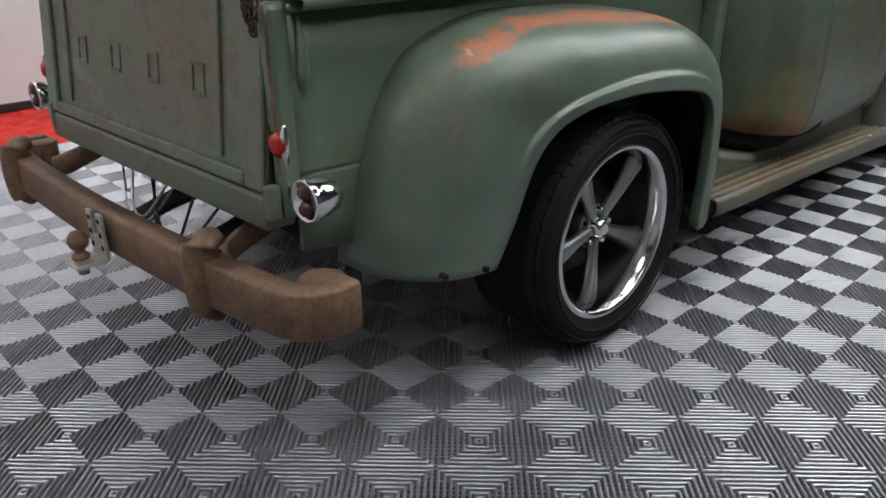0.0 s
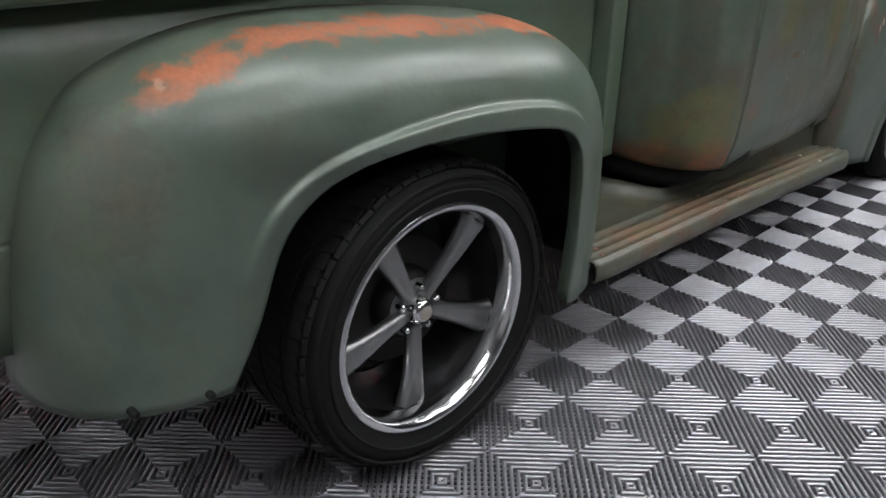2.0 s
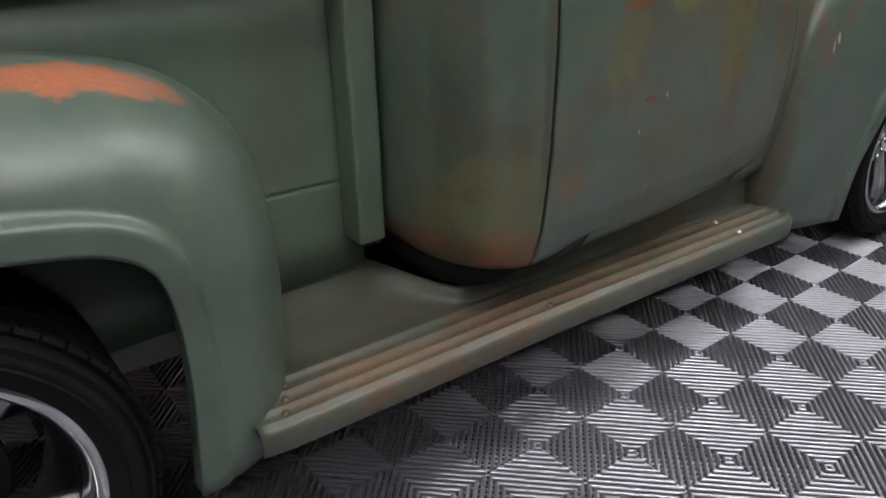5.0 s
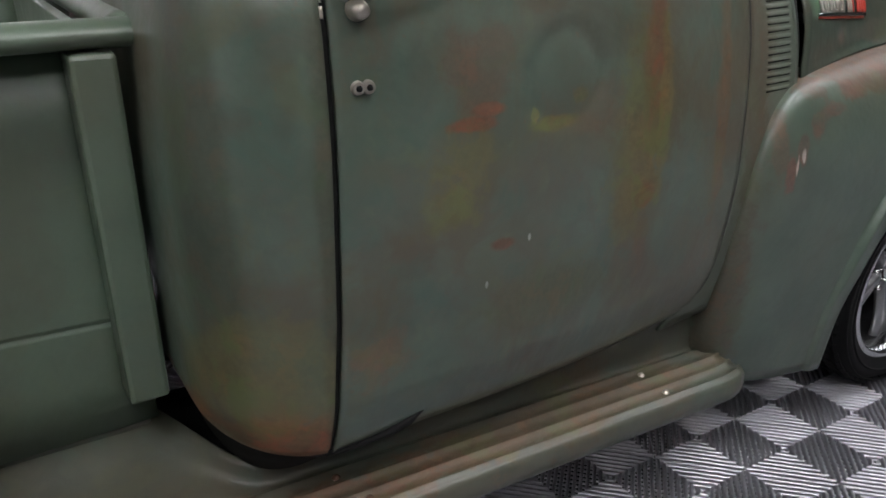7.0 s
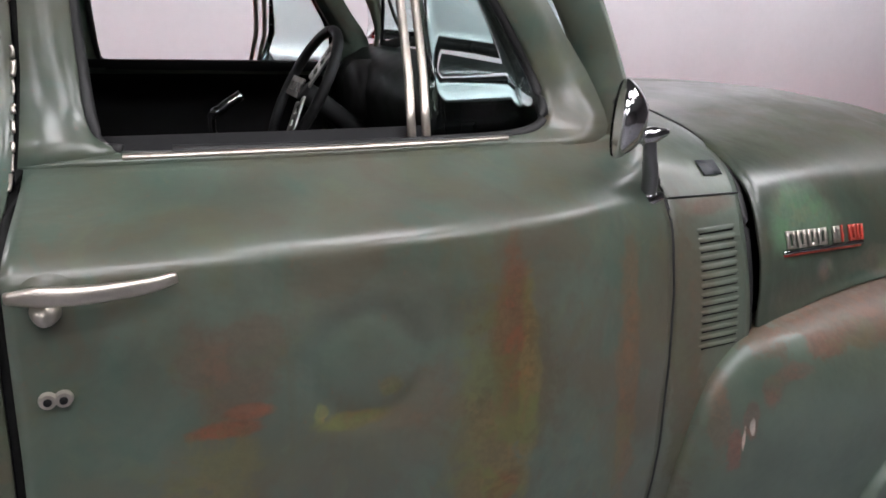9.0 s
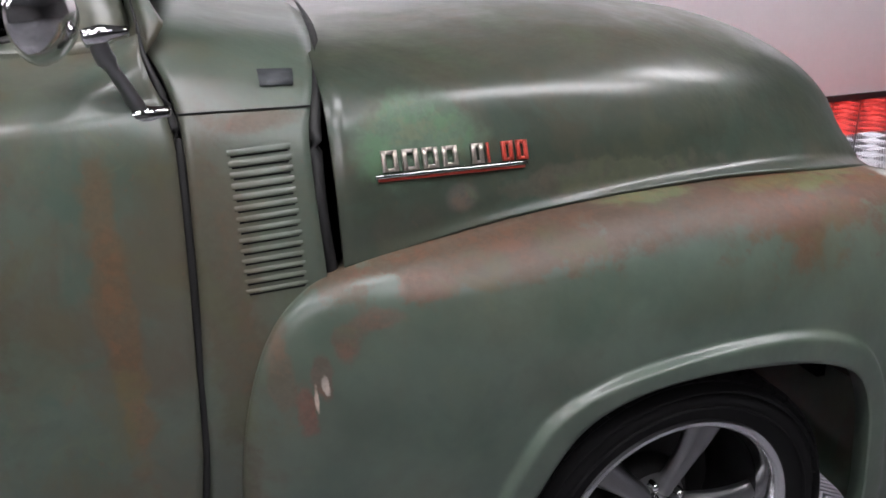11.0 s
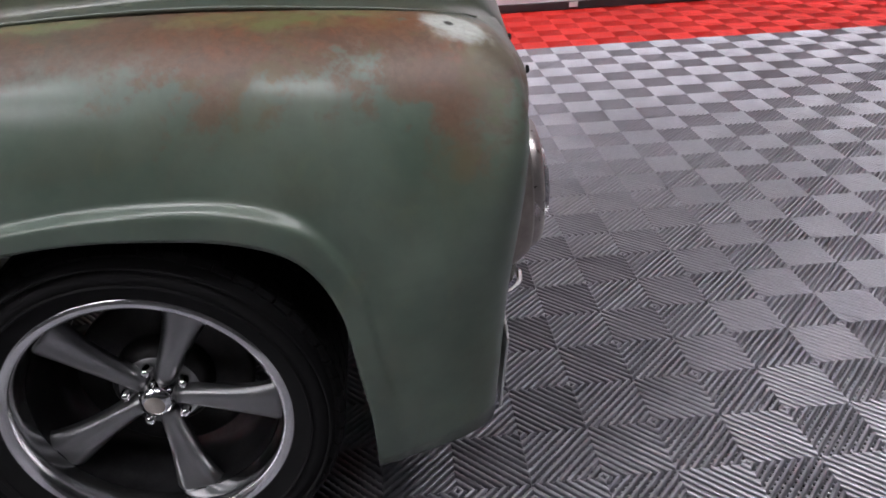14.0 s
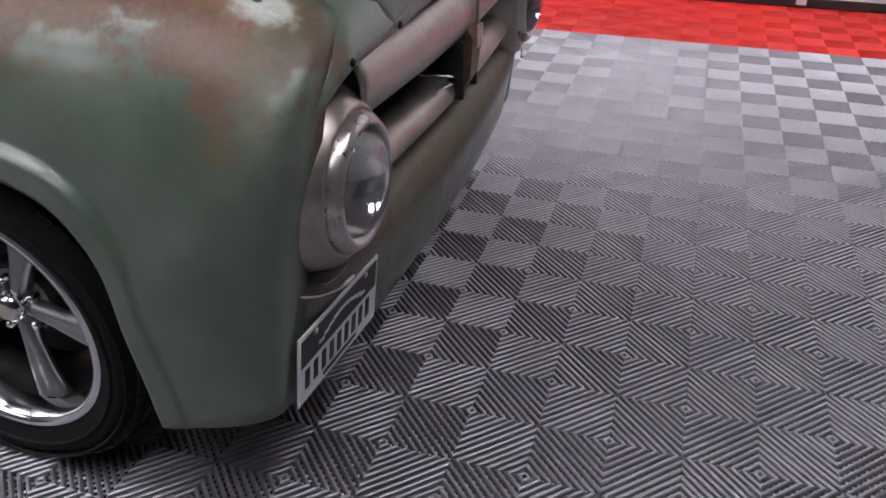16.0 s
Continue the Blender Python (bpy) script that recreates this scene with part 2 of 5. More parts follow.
PAINT_HOOD = paint("hood_paint", (
    ((2.42, 0.15, 1.08), (0.13, 0.1, 0.08), (0.105, 0.165, 0.11), 0.85, 0.3),
    ((2.474, 0.16, 0.974), (0.030, 0.1, 0.026), (0.115, 0.105, 0.09), 0.8, 0.25),
    ((2.70, 0.21, 0.97), (0.28, 0.05, 0.025), (0.15, 0.12, 0.095), 0.4, 1.1),
    ((2.9, 0.45, 1.2), (0.7, 0.3, 0.1), GREY_BROWN, 0.5, 0.5)), 0.40, 0.25, (0.052, 0.068, 0.050), 0.45)
PAINT_FRONT_FENDER = paint("front_fender_paint", (
    ((2.48, 0.11, 0.915), (0.30, 0.09, 0.055), (0.118, 0.056, 0.031), 0.75, 1.0),
    ((2.95, 0.160, 0.945), (0.60, 0.13, 0.12), (0.098, 0.060, 0.041), 0.85, 0.5),
    ((3.15, 0.17, 0.925), (0.34, 0.15, 0.16), (0.125, 0.057, 0.030), 0.8, 1.0),
    ((3.08, 0.165, 0.935), (0.17, 0.035, 0.04), (0.135, 0.115, 0.045), 0.8, 0.7),
    ((3.20, 0.205, 0.92), (0.09, 0.030, 0.03), (0.15, 0.155, 0.07), 0.8, 0.6),
    ((2.80, 0.165, 0.94), (0.10, 0.03, 0.03), (0.15, 0.145, 0.08), 0.7, 0.8),
    ((3.36, 0.17, 0.83), (0.12, 0.12, 0.16), (0.13, 0.07, 0.046), 0.75, 0.9),
    ((3.345, 0.195, 0.885), (0.060, 0.055, 0.06), (0.19, 0.13, 0.10), 0.75, 0.8),
    ((3.25, 0.20, 0.905), (0.13, 0.06, 0.03), (0.19, 0.078, 0.032), 0.7, 1.1),
    ((3.42, 0.17, 0.76), (0.045, 0.10, 0.14), (0.075, 0.048, 0.038), 0.6, 0.9),
    ((3.343, 0.205, 0.880), (0.058, 0.046, 0.06), PRIMER, 0.98, 0.5),
    ((3.345, 0.203, 0.882), (0.009, 0.009, 0.05), (0.012, 0.010, 0.008), 1.0, 0.15),
    ((3.42, 0.16, 0.60), (0.035, 0.05, 0.22), (0.12, 0.07, 0.05), 0.7, 0.7),
    ((3.40, 0.11, 0.73), (0.05, 0.05, 0.10), GREY_BROWN, 0.7, 0.7),
    ((2.37, 0.05, 0.885), (0.05, 0.09, 0.018), (0.15, 0.075, 0.052), 0.6, 0.9),
    ((2.31, 0.05, 0.850), (0.034, 0.09, 0.018), (0.14, 0.08, 0.06), 0.6, 0.9),
    ((2.262, 0.05, 0.815), (0.020, 0.09, 0.030), (0.14, 0.08, 0.06), 0.65, 0.8),
    ((2.225, 0.05, 0.775), (0.016, 0.09, 0.040), (0.14, 0.078, 0.06), 0.7, 0.8),
    ((2.200, 0.05, 0.725), (0.016, 0.09, 0.045), (0.17, 0.08, 0.06), 0.8, 0.8),
    ((2.228, 0.03, 0.762), (0.006, 0.09, 0.014), (0.55, 0.47, 0.42), 0.9, 1.3),
    ((2.214, 0.03, 0.742), (0.004, 0.09, 0.024), (0.55, 0.43, 0.37), 0.95, 0.9),
    ((2.170, 0.06, 0.80), (0.02, 0.09, 0.10), (0.13, 0.085, 0.06), 0.6, 0.8),
    ((2.10, 0.08, 0.45), (0.06, 0.1, 0.35), (0.095, 0.070, 0.050), 0.7, 0.7)), 0.22, 0.29)
PAINT_PAN = paint("front_pan_paint", (
    ((3.46, 0.06, 0.36), (0.06, 0.10, 0.06), (0.20, 0.095, 0.055), 0.7, 0.7),
    ((3.45, 0.95, 0.46), (0.2, 1.2, 0.07), (0.12, 0.090, 0.065), 0.85, 0.5)), 0.85, 0.33)
PAINT_TAILGATE = paint("tailgate_paint", (
    ((-0.88, 0.95, 0.90), (0.2, 0.62, 0.28), (0.135, 0.118, 0.098), 0.85, 0.6),
    ((-0.88, 0.70, 0.95), (0.2, 0.20, 0.14), (0.13, 0.085, 0.065), 0.5, 0.8)), 0.7, 0.45)
RING = plain("dull_lamp_ring", (0.50, 0.46, 0.44), 0.30, 0.9, 0.12, 14)
GRILLE_GREY = plain("worn_grey_grille_paint", (0.40, 0.355, 0.32), 0.36, 0.85, 0.2, 6, 0.05)
CHROME = plain("chrome", (0.72, 0.72, 0.72), 0.12, 1.0, 0.08, 30)
DULL_CHROME = plain("dull_chrome", (0.60, 0.55, 0.48), 0.36, 0.9, 0.06, 25)
SPOKE_GREY = plain("grey_wheel_paint", (0.25, 0.25, 0.255), 0.33, 0.9, 0.03, 30)
BARREL = plain("dark_wheel_barrel", (0.035, 0.035, 0.037), 0.35, 0.7, 0.2, 25)
POLISHED = plain("polished_rim", (0.66, 0.66, 0.67), 0.16, 1.0, 0.03, 30)
RUBBER = plain("tyre_rubber", (0.008, 0.008, 0.0085), 0.75, 0.0, 0.3, 40, 0.1, 0.22)
BLACK = plain("black_underside", (0.010, 0.010, 0.010), 0.8, 0.0, 0.4, 15, 0, 0.2)
BLACK_TRIM = plain("black_rubber_seal", (0.012, 0.012, 0.012), 0.6, 0.0, 0.3, 40)
CHAIN = plain("rusty_dark_chain", (0.055, 0.034, 0.024), 0.55, 0.4, 0.4, 60)
IRON = plain("dark_brake_iron", (0.028, 0.027, 0.027), 0.55, 0.6, 0.3, 30)
BROWN_STEEL = plain("rusty_brown_steel", (0.135, 0.075, 0.045), 0.58, 0.1, 0.5, 9, 0.4)
ZINC = plain("scuffed_zinc_plate", (0.45, 0.43, 0.39), 0.4, 0.7, 0.25, 30, 0.2)
RED_LENS = plain("red_lamp_lens", (0.30, 0.012, 0.010), 0.15, 0.0, 0.2, 40)
DARK_LENS = plain("dark_red_lamp_lens", (0.055, 0.016, 0.014), 0.12, 0.0, 0.3, 40)
EMBLEM_RED = plain("emblem_red", (0.50, 0.06, 0.04), 0.35, 0.0, 0.2, 60)
STICKER = plain("dark_grey_sticker", (0.055, 0.06, 0.065), 0.5, 0.0, 0.2, 80)
PLATE_WHITE = plain("white_plate", (0.62, 0.63, 0.64), 0.35, 0.0, 0.05, 30)
PLATE_BLACK = plain("black_plate_print", (0.012, 0.013, 0.016), 0.35, 0.0, 0.1, 30)
SEAT = plain("dark_seat_cloth", (0.010, 0.010, 0.011), 0.8, 0.0, 0.3, 30)
DASH = plain("dark_green_dash", (0.004, 0.007, 0.005), 0.5, 0.0, 0.2, 20, 0, 0.3)
WALL = plain("white_wall_paint", (0.78, 0.76, 0.78), 0.6, 0.0, 0.02, 3, 0.02)
WALL_GREY = plain("dark_grey_wall_paint", (0.11, 0.11, 0.115), 0.7, 0.0, 0.03, 3)
CEILING = plain("dark_ceiling_paint", (0.16, 0.16, 0.165), 0.8, 0.0, 0.03, 3)
BASE_BLACK = plain("black_baseboard", (0.03, 0.03, 0.032), 0.5, 0.0, 0.2, 10)
SOCKET = plain("white_plastic", (0.7, 0.7, 0.7), 0.4, 0.0, 0.03, 30)
FLOOR_BASE = plain("dark_floor_base", (0.006, 0.006, 0.0065), 0.7, 0.0, 0.3, 8)


def tile_material(name, colour, vary, metal_share):
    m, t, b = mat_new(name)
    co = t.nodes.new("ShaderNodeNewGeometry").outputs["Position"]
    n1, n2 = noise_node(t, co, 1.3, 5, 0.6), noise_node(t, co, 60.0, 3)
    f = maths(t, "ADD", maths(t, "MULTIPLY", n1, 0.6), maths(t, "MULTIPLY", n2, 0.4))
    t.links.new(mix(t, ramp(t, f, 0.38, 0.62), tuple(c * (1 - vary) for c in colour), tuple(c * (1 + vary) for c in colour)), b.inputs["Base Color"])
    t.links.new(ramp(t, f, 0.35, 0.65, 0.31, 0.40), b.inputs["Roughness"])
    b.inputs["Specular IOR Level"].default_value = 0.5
    # Metal share set for contrast between squares; the tiles themselves are plastic.
    b.inputs["Metallic"].default_value = metal_share
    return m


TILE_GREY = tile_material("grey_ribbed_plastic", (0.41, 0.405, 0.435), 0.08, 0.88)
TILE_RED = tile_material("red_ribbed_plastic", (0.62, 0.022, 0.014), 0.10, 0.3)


def glass_material(name, tint, rough=0.0):
    m, t, b = mat_new(name)
    b.inputs["Base Color"].default_value = (*tint, 1)
    b.inputs["Roughness"].default_value = rough
    b.inputs["Transmission Weight"].default_value = 1.0
    b.inputs["IOR"].default_value = 1.45
    return m


GLASS = glass_material("greenish_window_glass", (0.80, 0.95, 0.93))
LAMP_GLASS = glass_material("headlamp_glass", (0.95, 0.97, 0.97), 0.08)
LIGHT = bpy.data.materials.new("lit_diffuser")
LIGHT.use_nodes = True
_b = LIGHT.node_tree.nodes["Principled BSDF"]
_b.inputs["Base Color"].default_value = (0.8, 0.8, 0.8, 1)
_b.inputs["Emission Color"].default_value = (0.97, 0.975, 1.0, 1)
_b.inputs["Emission Strength"].default_value = LAMP_POWER


# ---- mesh helpers ----
def thing(name, label, category, group="", at=(0, 0, 0)):
    ob = new(name)
    ob.location = at
    return tagged(ob, label, category, group)


def part(name, bm, material, parent=None, label="", smooth=True):
    me = bpy.data.meshes.new(name)
    bm.to_mesh(me)
    bm.free()
    return mesh_part(name, me, material, parent, label, smooth)


def mesh_part(name, me, material, parent=None, label="", smooth=True):
    if smooth:
        me.polygons.foreach_set("use_smooth", [True] * len(me.polygons))
    me.materials.append(material)
    ob = new(name, me)
    ob.parent = parent
    if label:
        tagged(ob, label)
    return ob


def spline(points, n):
    """n points on a Catmull-Rom curve through the rows of points, evenly by row number."""
    p = np.array(points, float)
    p = np.vstack([2 * p[0] - p[1], p, 2 * p[-1] - p[-2]])
    u = np.linspace(0, len(p) - 3 - 1e-9, n)
    i = u.astype(int)
    f = (u - i)[:, None]
    a, b, c, d = p[i], p[i + 1], p[i + 2], p[i + 3]
    return 0.5 * (2 * b + (c - a) * f + (2 * a - 5 * b + 4 * c - d) * f ** 2 + (3 * b - 3 * c + d - a) * f ** 3)


def grid_mesh(name, P, close_v=False):
    """A quad sheet over an array of nu x nv points."""
    P = np.asarray(P, float)
    nu, nv = P.shape[:2]
    wrap = nv if close_v else nv - 1
    faces = [(u * nv + v, u * nv + (v + 1) % nv, (u + 1) * nv + (v + 1) % nv, (u + 1) * nv + v) for u in range(nu - 1) for v in range(wrap)]
    me = bpy.data.meshes.new(name)
    me.from_pydata(P.reshape(-1, 3).tolist(), [], faces)
    return me


def sheet(name, P, material, parent, away, thick=0.004, label="", close_v=False):
    """A sheet of metal with thickness; its outer side looks away from the point `away`."""
    P = np.asarray(P, float)
    c = P.reshape(-1, 3).mean(0)
    du, dv = P[1:, :-1] - P[:-1, :-1], P[:-1, 1:] - P[:-1, :-1]
    normal = np.cross(dv, du).reshape(-1, 3)
    side = ((P[:-1, :-1].reshape(-1, 3) - np.array(away)) * normal).sum()
    if side < 0:
        P = P[::-1]
    ob = mesh_part(name, grid_mesh(name, P, close_v), material, parent, label)
    if thick:
        s = ob.modifiers.new("thickness", "SOLIDIFY")
        s.thickness, s.offset = thick, -1
    return ob


def flip(P):
    """The same points on the truck's other side."""
    Q = np.array(P, float)
    Q[..., 1] = 2 * mid(Q[..., 0]) - Q[..., 1]
    return Q


def box(bm, x0, x1, y0, y1, z0, z1, bevel=0.0, matrix=None):
    m = Matrix.Translation(((x0 + x1) / 2, (y0 + y1) / 2, (z0 + z1) / 2)) @ Matrix.Diagonal((abs(x1 - x0), abs(y1 - y0), abs(z1 - z0), 1))
    made = bmesh.ops.create_cube(bm, size=1.0, matrix=m)["verts"]
    if bevel:
        edges = list({e for v in made for e in v.link_edges})
        made = bmesh.ops.bevel(bm, geom=edges, offset=bevel, segments=2, affect="EDGES", profile=0.5)["verts"]
        made = list({v for v in made})
    if matrix is not None:
        bmesh.ops.transform(bm, matrix=matrix, verts=[v for v in made if v.is_valid])
    return bm


def boxed(name, dims, material, parent=None, bevel=0.004, label="", matrix=None):
    bm = bmesh.new()
    box(bm, *dims, bevel=bevel, matrix=matrix)
    return part(name, bm, material, parent, label, smooth=False)


def tube(name, points, radius, material, parent=None, label="", n=24, sides=10, squash=(1, 1), ends=True):
    """A round rod through points; radius may be a number or one for each point."""
    p = spline(points, n)
    r = np.interp(np.linspace(0, 1, n), np.linspace(0, 1, len(points)), [radius] * len(points) if np.isscalar(radius) else radius)
    P = []
    for i in range(n):
        d = Vector(p[min(i + 1, n - 1)] - p[max(i - 1, 0)]).normalized()
        a = d.cross(Vector((0, 0, 1)) if abs(d.z) < 0.9 else Vector((0, 1, 0))).normalized()
        b = d.cross(a)
        P.append([Vector(p[i]) + (a * math.cos(t) * squash[0] + b * math.sin(t) * squash[1]) * r[i] for t in np.linspace(0, 2 * math.pi, sides, endpoint=False)])
    me = grid_mesh(name, np.array(P), close_v=True)
    if ends:
        bm = bmesh.new()
        bm.from_mesh(me)
        bmesh.ops.holes_fill(bm, edges=[e for e in bm.edges if e.is_boundary], sides=0)
        bmesh.ops.recalc_face_normals(bm, faces=bm.faces)
        bm.to_mesh(me)
        bm.free()
    return mesh_part(name, me, material, parent, label)


def lathe(name, profile, centre, material, parent=None, label="", n=64, axis="y"):
    """Turns a profile of (radius, depth) round an axis through centre; depth runs along +axis."""
    pr = np.array(profile, float)
    P = []
    for a in np.linspace(0, 2 * math.pi, n, endpoint=False):
        c, s = math.cos(a), math.sin(a)
        if axis == "y":
            P.append([(centre[0] + r * c, centre[1] + d, centre[2] + r * s) for r, d in pr])
        elif axis == "x":
            P.append([(centre[0] + d, centre[1] + r * c, centre[2] + r * s) for r, d in pr])
        else:
            P.append([(centre[0] + r * c, centre[1] + r * s, centre[2] + d) for r, d in pr])
    P.append(P[0])
    me = grid_mesh(name, np.array(P))
    bm = bmesh.new()
    bm.from_mesh(me)
    bmesh.ops.remove_doubles(bm, verts=bm.verts, dist=1e-5)
    bmesh.ops.recalc_face_normals(bm, faces=bm.faces)
    bm.to_mesh(me)
    bm.free()
    return mesh_part(name, me, material, parent, label)


# ---- room ----
def wall(name, dims, label, material=WALL):
    return tagged(boxed(name, dims, material, None, 0, ""), label, "wall", kind="structure")


wall("wall_north", (ROOM_X0 - 0.15, ROOM_X1 + 0.15, ROOM_Y1, ROOM_Y1 + 0.15, -0.05, ROOM_H), "plain white painted showroom wall above a black baseboard")
wall("wall_south", (ROOM_X0 - 0.15, ROOM_X1 + 0.15, ROOM_Y0 - 0.15, ROOM_Y0, -0.05, ROOM_H), "plain dark grey painted showroom wall", WALL_GREY)
wall("wall_west", (ROOM_X0 - 0.15, ROOM_X0, ROOM_Y0, ROOM_Y1, -0.05, ROOM_H), "plain white painted showroom wall")
wall("wall_east", (ROOM_X1, ROOM_X1 + 0.15, ROOM_Y0, ROOM_Y1, -0.05, ROOM_H), "plain dark grey painted showroom wall", WALL_GREY)
tagged(boxed("ceiling", (ROOM_X0, ROOM_X1, ROOM_Y0, ROOM_Y1, ROOM_H - 0.12, ROOM_H - 0.002), CEILING, None, 0), "flat dark painted ceiling", "ceiling", kind="structure")
tagged(boxed("baseboard", (ROOM_X0 + 0.002, ROOM_X1 - 0.002, ROOM_Y1 - 0.02, ROOM_Y1 - 0.001, 0.003, 0.055), BASE_BLACK, None, 0.003), "low black baseboard along the white wall", "baseboard", kind="structure")

# Added baffle, unseen: it hides the lamps behind it from floor and hood.
tagged(boxed("ceiling_beam", (ROOM_X0 + 0.002, ROOM_X1 - 0.002, 3.22, 3.34, ROOM_H - 0.75, ROOM_H - 0.121), CEILING, None, 0.004), "added dark baffle, unseen, that screens the wall lights from the floor", "beam", kind="structure")


def ceiling_light(x, y):
    ob = thing("ceiling_light", "broad white ceiling panel light with a lit diffuser, unseen, placed for brightness", "ceiling light", "ceiling lights", (x, y, ROOM_H - 0.122))
    bm = bmesh.new()
    for a, b, c, d in ((-0.62, 0.62, -0.32, -0.30), (-0.62, 0.62, 0.30, 0.32), (-0.62, -0.60, -0.30, 0.30), (0.60, 0.62, -0.30, 0.30)):
        box(bm, a, b, c, d, -0.05, 0.0)
    part("frame", bm, SOCKET, ob, smooth=False)
    bm = bmesh.new()
    box(bm, -0.598, 0.598, -0.298, 0.298, -0.035, -0.005)
    part("diffuser", bm, LIGHT, ob, "lit white diffuser", smooth=False)
    return ob


# Unseen lamps; the 3.72 row, -2.9 pair and (-3.7, 0.5) are added fill.
first_light = ceiling_light(-1.9, -0.4)
for lx, ly in ((0.2, -0.4), (2.3, -0.4), (4.4, -0.4), (1.25, -1.5), (3.35, -1.5), (-4.0, 2.9), (-1.9, 2.9), (5.3, 0.6), (-3.7, 0.5), (-0.85, -2.9), (0.9, -2.9), (-2.95, 3.72), (-0.85, 3.72), (1.25, 3.72), (2.65, 3.72), (3.95, 3.72), (5.25, 3.72), (6.55, 3.72), (7.85, 3.72)):
    copy_thing(first_light, Matrix.Translation((lx, ly, ROOM_H - 0.122)))


def wall_socket(x):
    ob = thing("wall_socket", "small white socket plate in the black baseboard", "socket", "sockets along the wall", (x, ROOM_Y1 - 0.0205, 0.03))
    part("plate", box(bmesh.new(), -0.03, 0.03, -0.006, 0.0, -0.014, 0.022, 0.002), SOCKET, ob, smooth=False)
    return ob


first_socket = wall_socket(4.55)
for sx in (5.85, 7.0):
    copy_thing(first_socket, Matrix.Translation((sx, ROOM_Y1 - 0.0205, 0.03)))

# ---- the truck ----
truck = thing("pickup_truck", "old green pickup truck with rusty patina paint on a ribbed floor", "pickup truck")


def both(make):
    """Builds a part on the camera's side and on the far side."""
    return [make(lambda P: np.array(P, float)), make(flip)]


# fenders: pairs of rows on the wheel opening (x, z) and on the outline (x, y, z)
def fender(name, opening, outline, y_side, flare, square, material, inner, label):
    n = 84
    near = (0.0, 0.007, 0.021, 0.033, 0.040, 0.044, 0.047, 0.050, 0.053, 0.057, 0.063, 0.075)
    m = len(near) + 20
    A, O, ys, fl = spline(opening, n), spline(outline, n), spline([[v] for v in y_side], n)[:, 0], spline([[v] for v in flare], n)[:, 0]

    def make(side):
        P = np.zeros((n, m + 3, 3))
        for i in range(n):
            a, o, y0 = A[i], O[i], ys[i]
            L = math.hypot(o[0] - a[0], o[2] - a[1])
            th0 = math.asin(min(1, 0.090 / L) ** (1 / square))
            P[i, m + 2] = (o[0], o[1] + 0.045, o[2] - 0.004)
            for j in range(m + 2):
                if j < 2:
                    P[i, j] = (a[0], y0 - 0.017 * fl[i] + (0.035, 0.004)[j], a[1] + 0.003)
                    continue
                if j - 2 < len(near):
                    th = math.asin(min(1, near[j - 2] / L) ** (1 / square))
                else:
                    q = (j - 2 - len(near)) / 19
                    th = th0 + (math.pi / 2 - th0) * (0.85 * q + 0.15 * q * q)
                s, c = math.sin(th) ** square, 1 - max(math.cos(th), 0) ** square
                x, z = a[0] + (o[0] - a[0]) * s, a[1] + (o[2] - a[1]) * s
                y = y0 + (o[1] - y0) * c
                d = s * L
                k = min(max((d - 0.041) / 0.016, 0), 1)
                y -= 0.017 * fl[i] * (1 - k * k * (3 - 2 * k))
                P[i, j] = (x, y, z)
        return sheet(name, side(P), material, truck, side(np.array(inner)), 0.004, label)
    return both(make)


fender("rear_fender",
       [(-.392, .398), (-.330, .510), (-.280, .650), (-.215, .722), (-.13, .763), (0, .781), (.14, .775), (.29, .757), (.39, .732), (.441, .685), (.457, .60), (.457, .47), (.440, .295)],
       [(-.672, .365, .420), (-.648, .365, .58), (-.616, .365, .71), (-.562, .365, .835), (-.46, .365, .935), (-.25, .365, .990), (.05, .37, .988), (.30, .375, .962), (.50, .375, .925), (.62, .38, .865), (.690, .38, .77), (.715, .38, .59), (.695, .38, .29)],
       [.122, .120, .112, .108, .088, .068, .060, .056, .052, .047, .043, .040, .034], [0, .15, .6, 1, 1.1, 1.1, 1.1, 1.1, 1.1, 1, .9, .7, .4], 0.84,
       PAINT_REAR_FENDER, (0.0, 0.6, 0.4), "bulging green rear fender with an orange rust band on its crown")
fender("front_fender",
       [(2.455, .185), (2.472, .34), (2.503, .44), (2.541, .538), (2.605, .628), (2.69, .670), (2.80, .684), (2.92, .680), (3.03, .666), (3.11, .630), (3.155, .545), (3.171, .43), (3.182, .34), (3.184, .230)],
       [(2.08, .17, .23), (2.085, .11, .46), (2.105, .085, .66), (2.145, .085, .80), (2.20, .095, .875), (2.28, .115, .908), (2.50, .160, .926), (2.78, .185, .940), (3.03, .20, .936), (3.23, .225, .920), (3.415, .25, .876), (3.450, .125, .755), (3.412, .102, .50), (3.384, .080, .272)],
       [.050, .040, .031, .023, .020, .018, .018, .018, .015, .009, .008, .003, .007, .019], [.5, .6, .8, 1, 1.1, 1.1, 1.1, 1.1, 1.1, 1, .7, .4, .3, .2], 0.88,
       PAINT_FRONT_FENDER, (2.8, 0.6, 0.4), "green front fender with brown rust and a bare primer spot")


for x, y, z in ((-0.560, 0.128, 0.432), (-0.436, 0.112, 0.416)):
    for yy, s in ((y, -1), (2 * MID - y, 1)):
        lathe("fender_hole", [(0, 0.002 * s), (0.006, 0.002 * s), (0.0075, 0), (0.0075, -0.02 * s)], (x, yy, z), BLACK, truck, "", 12)


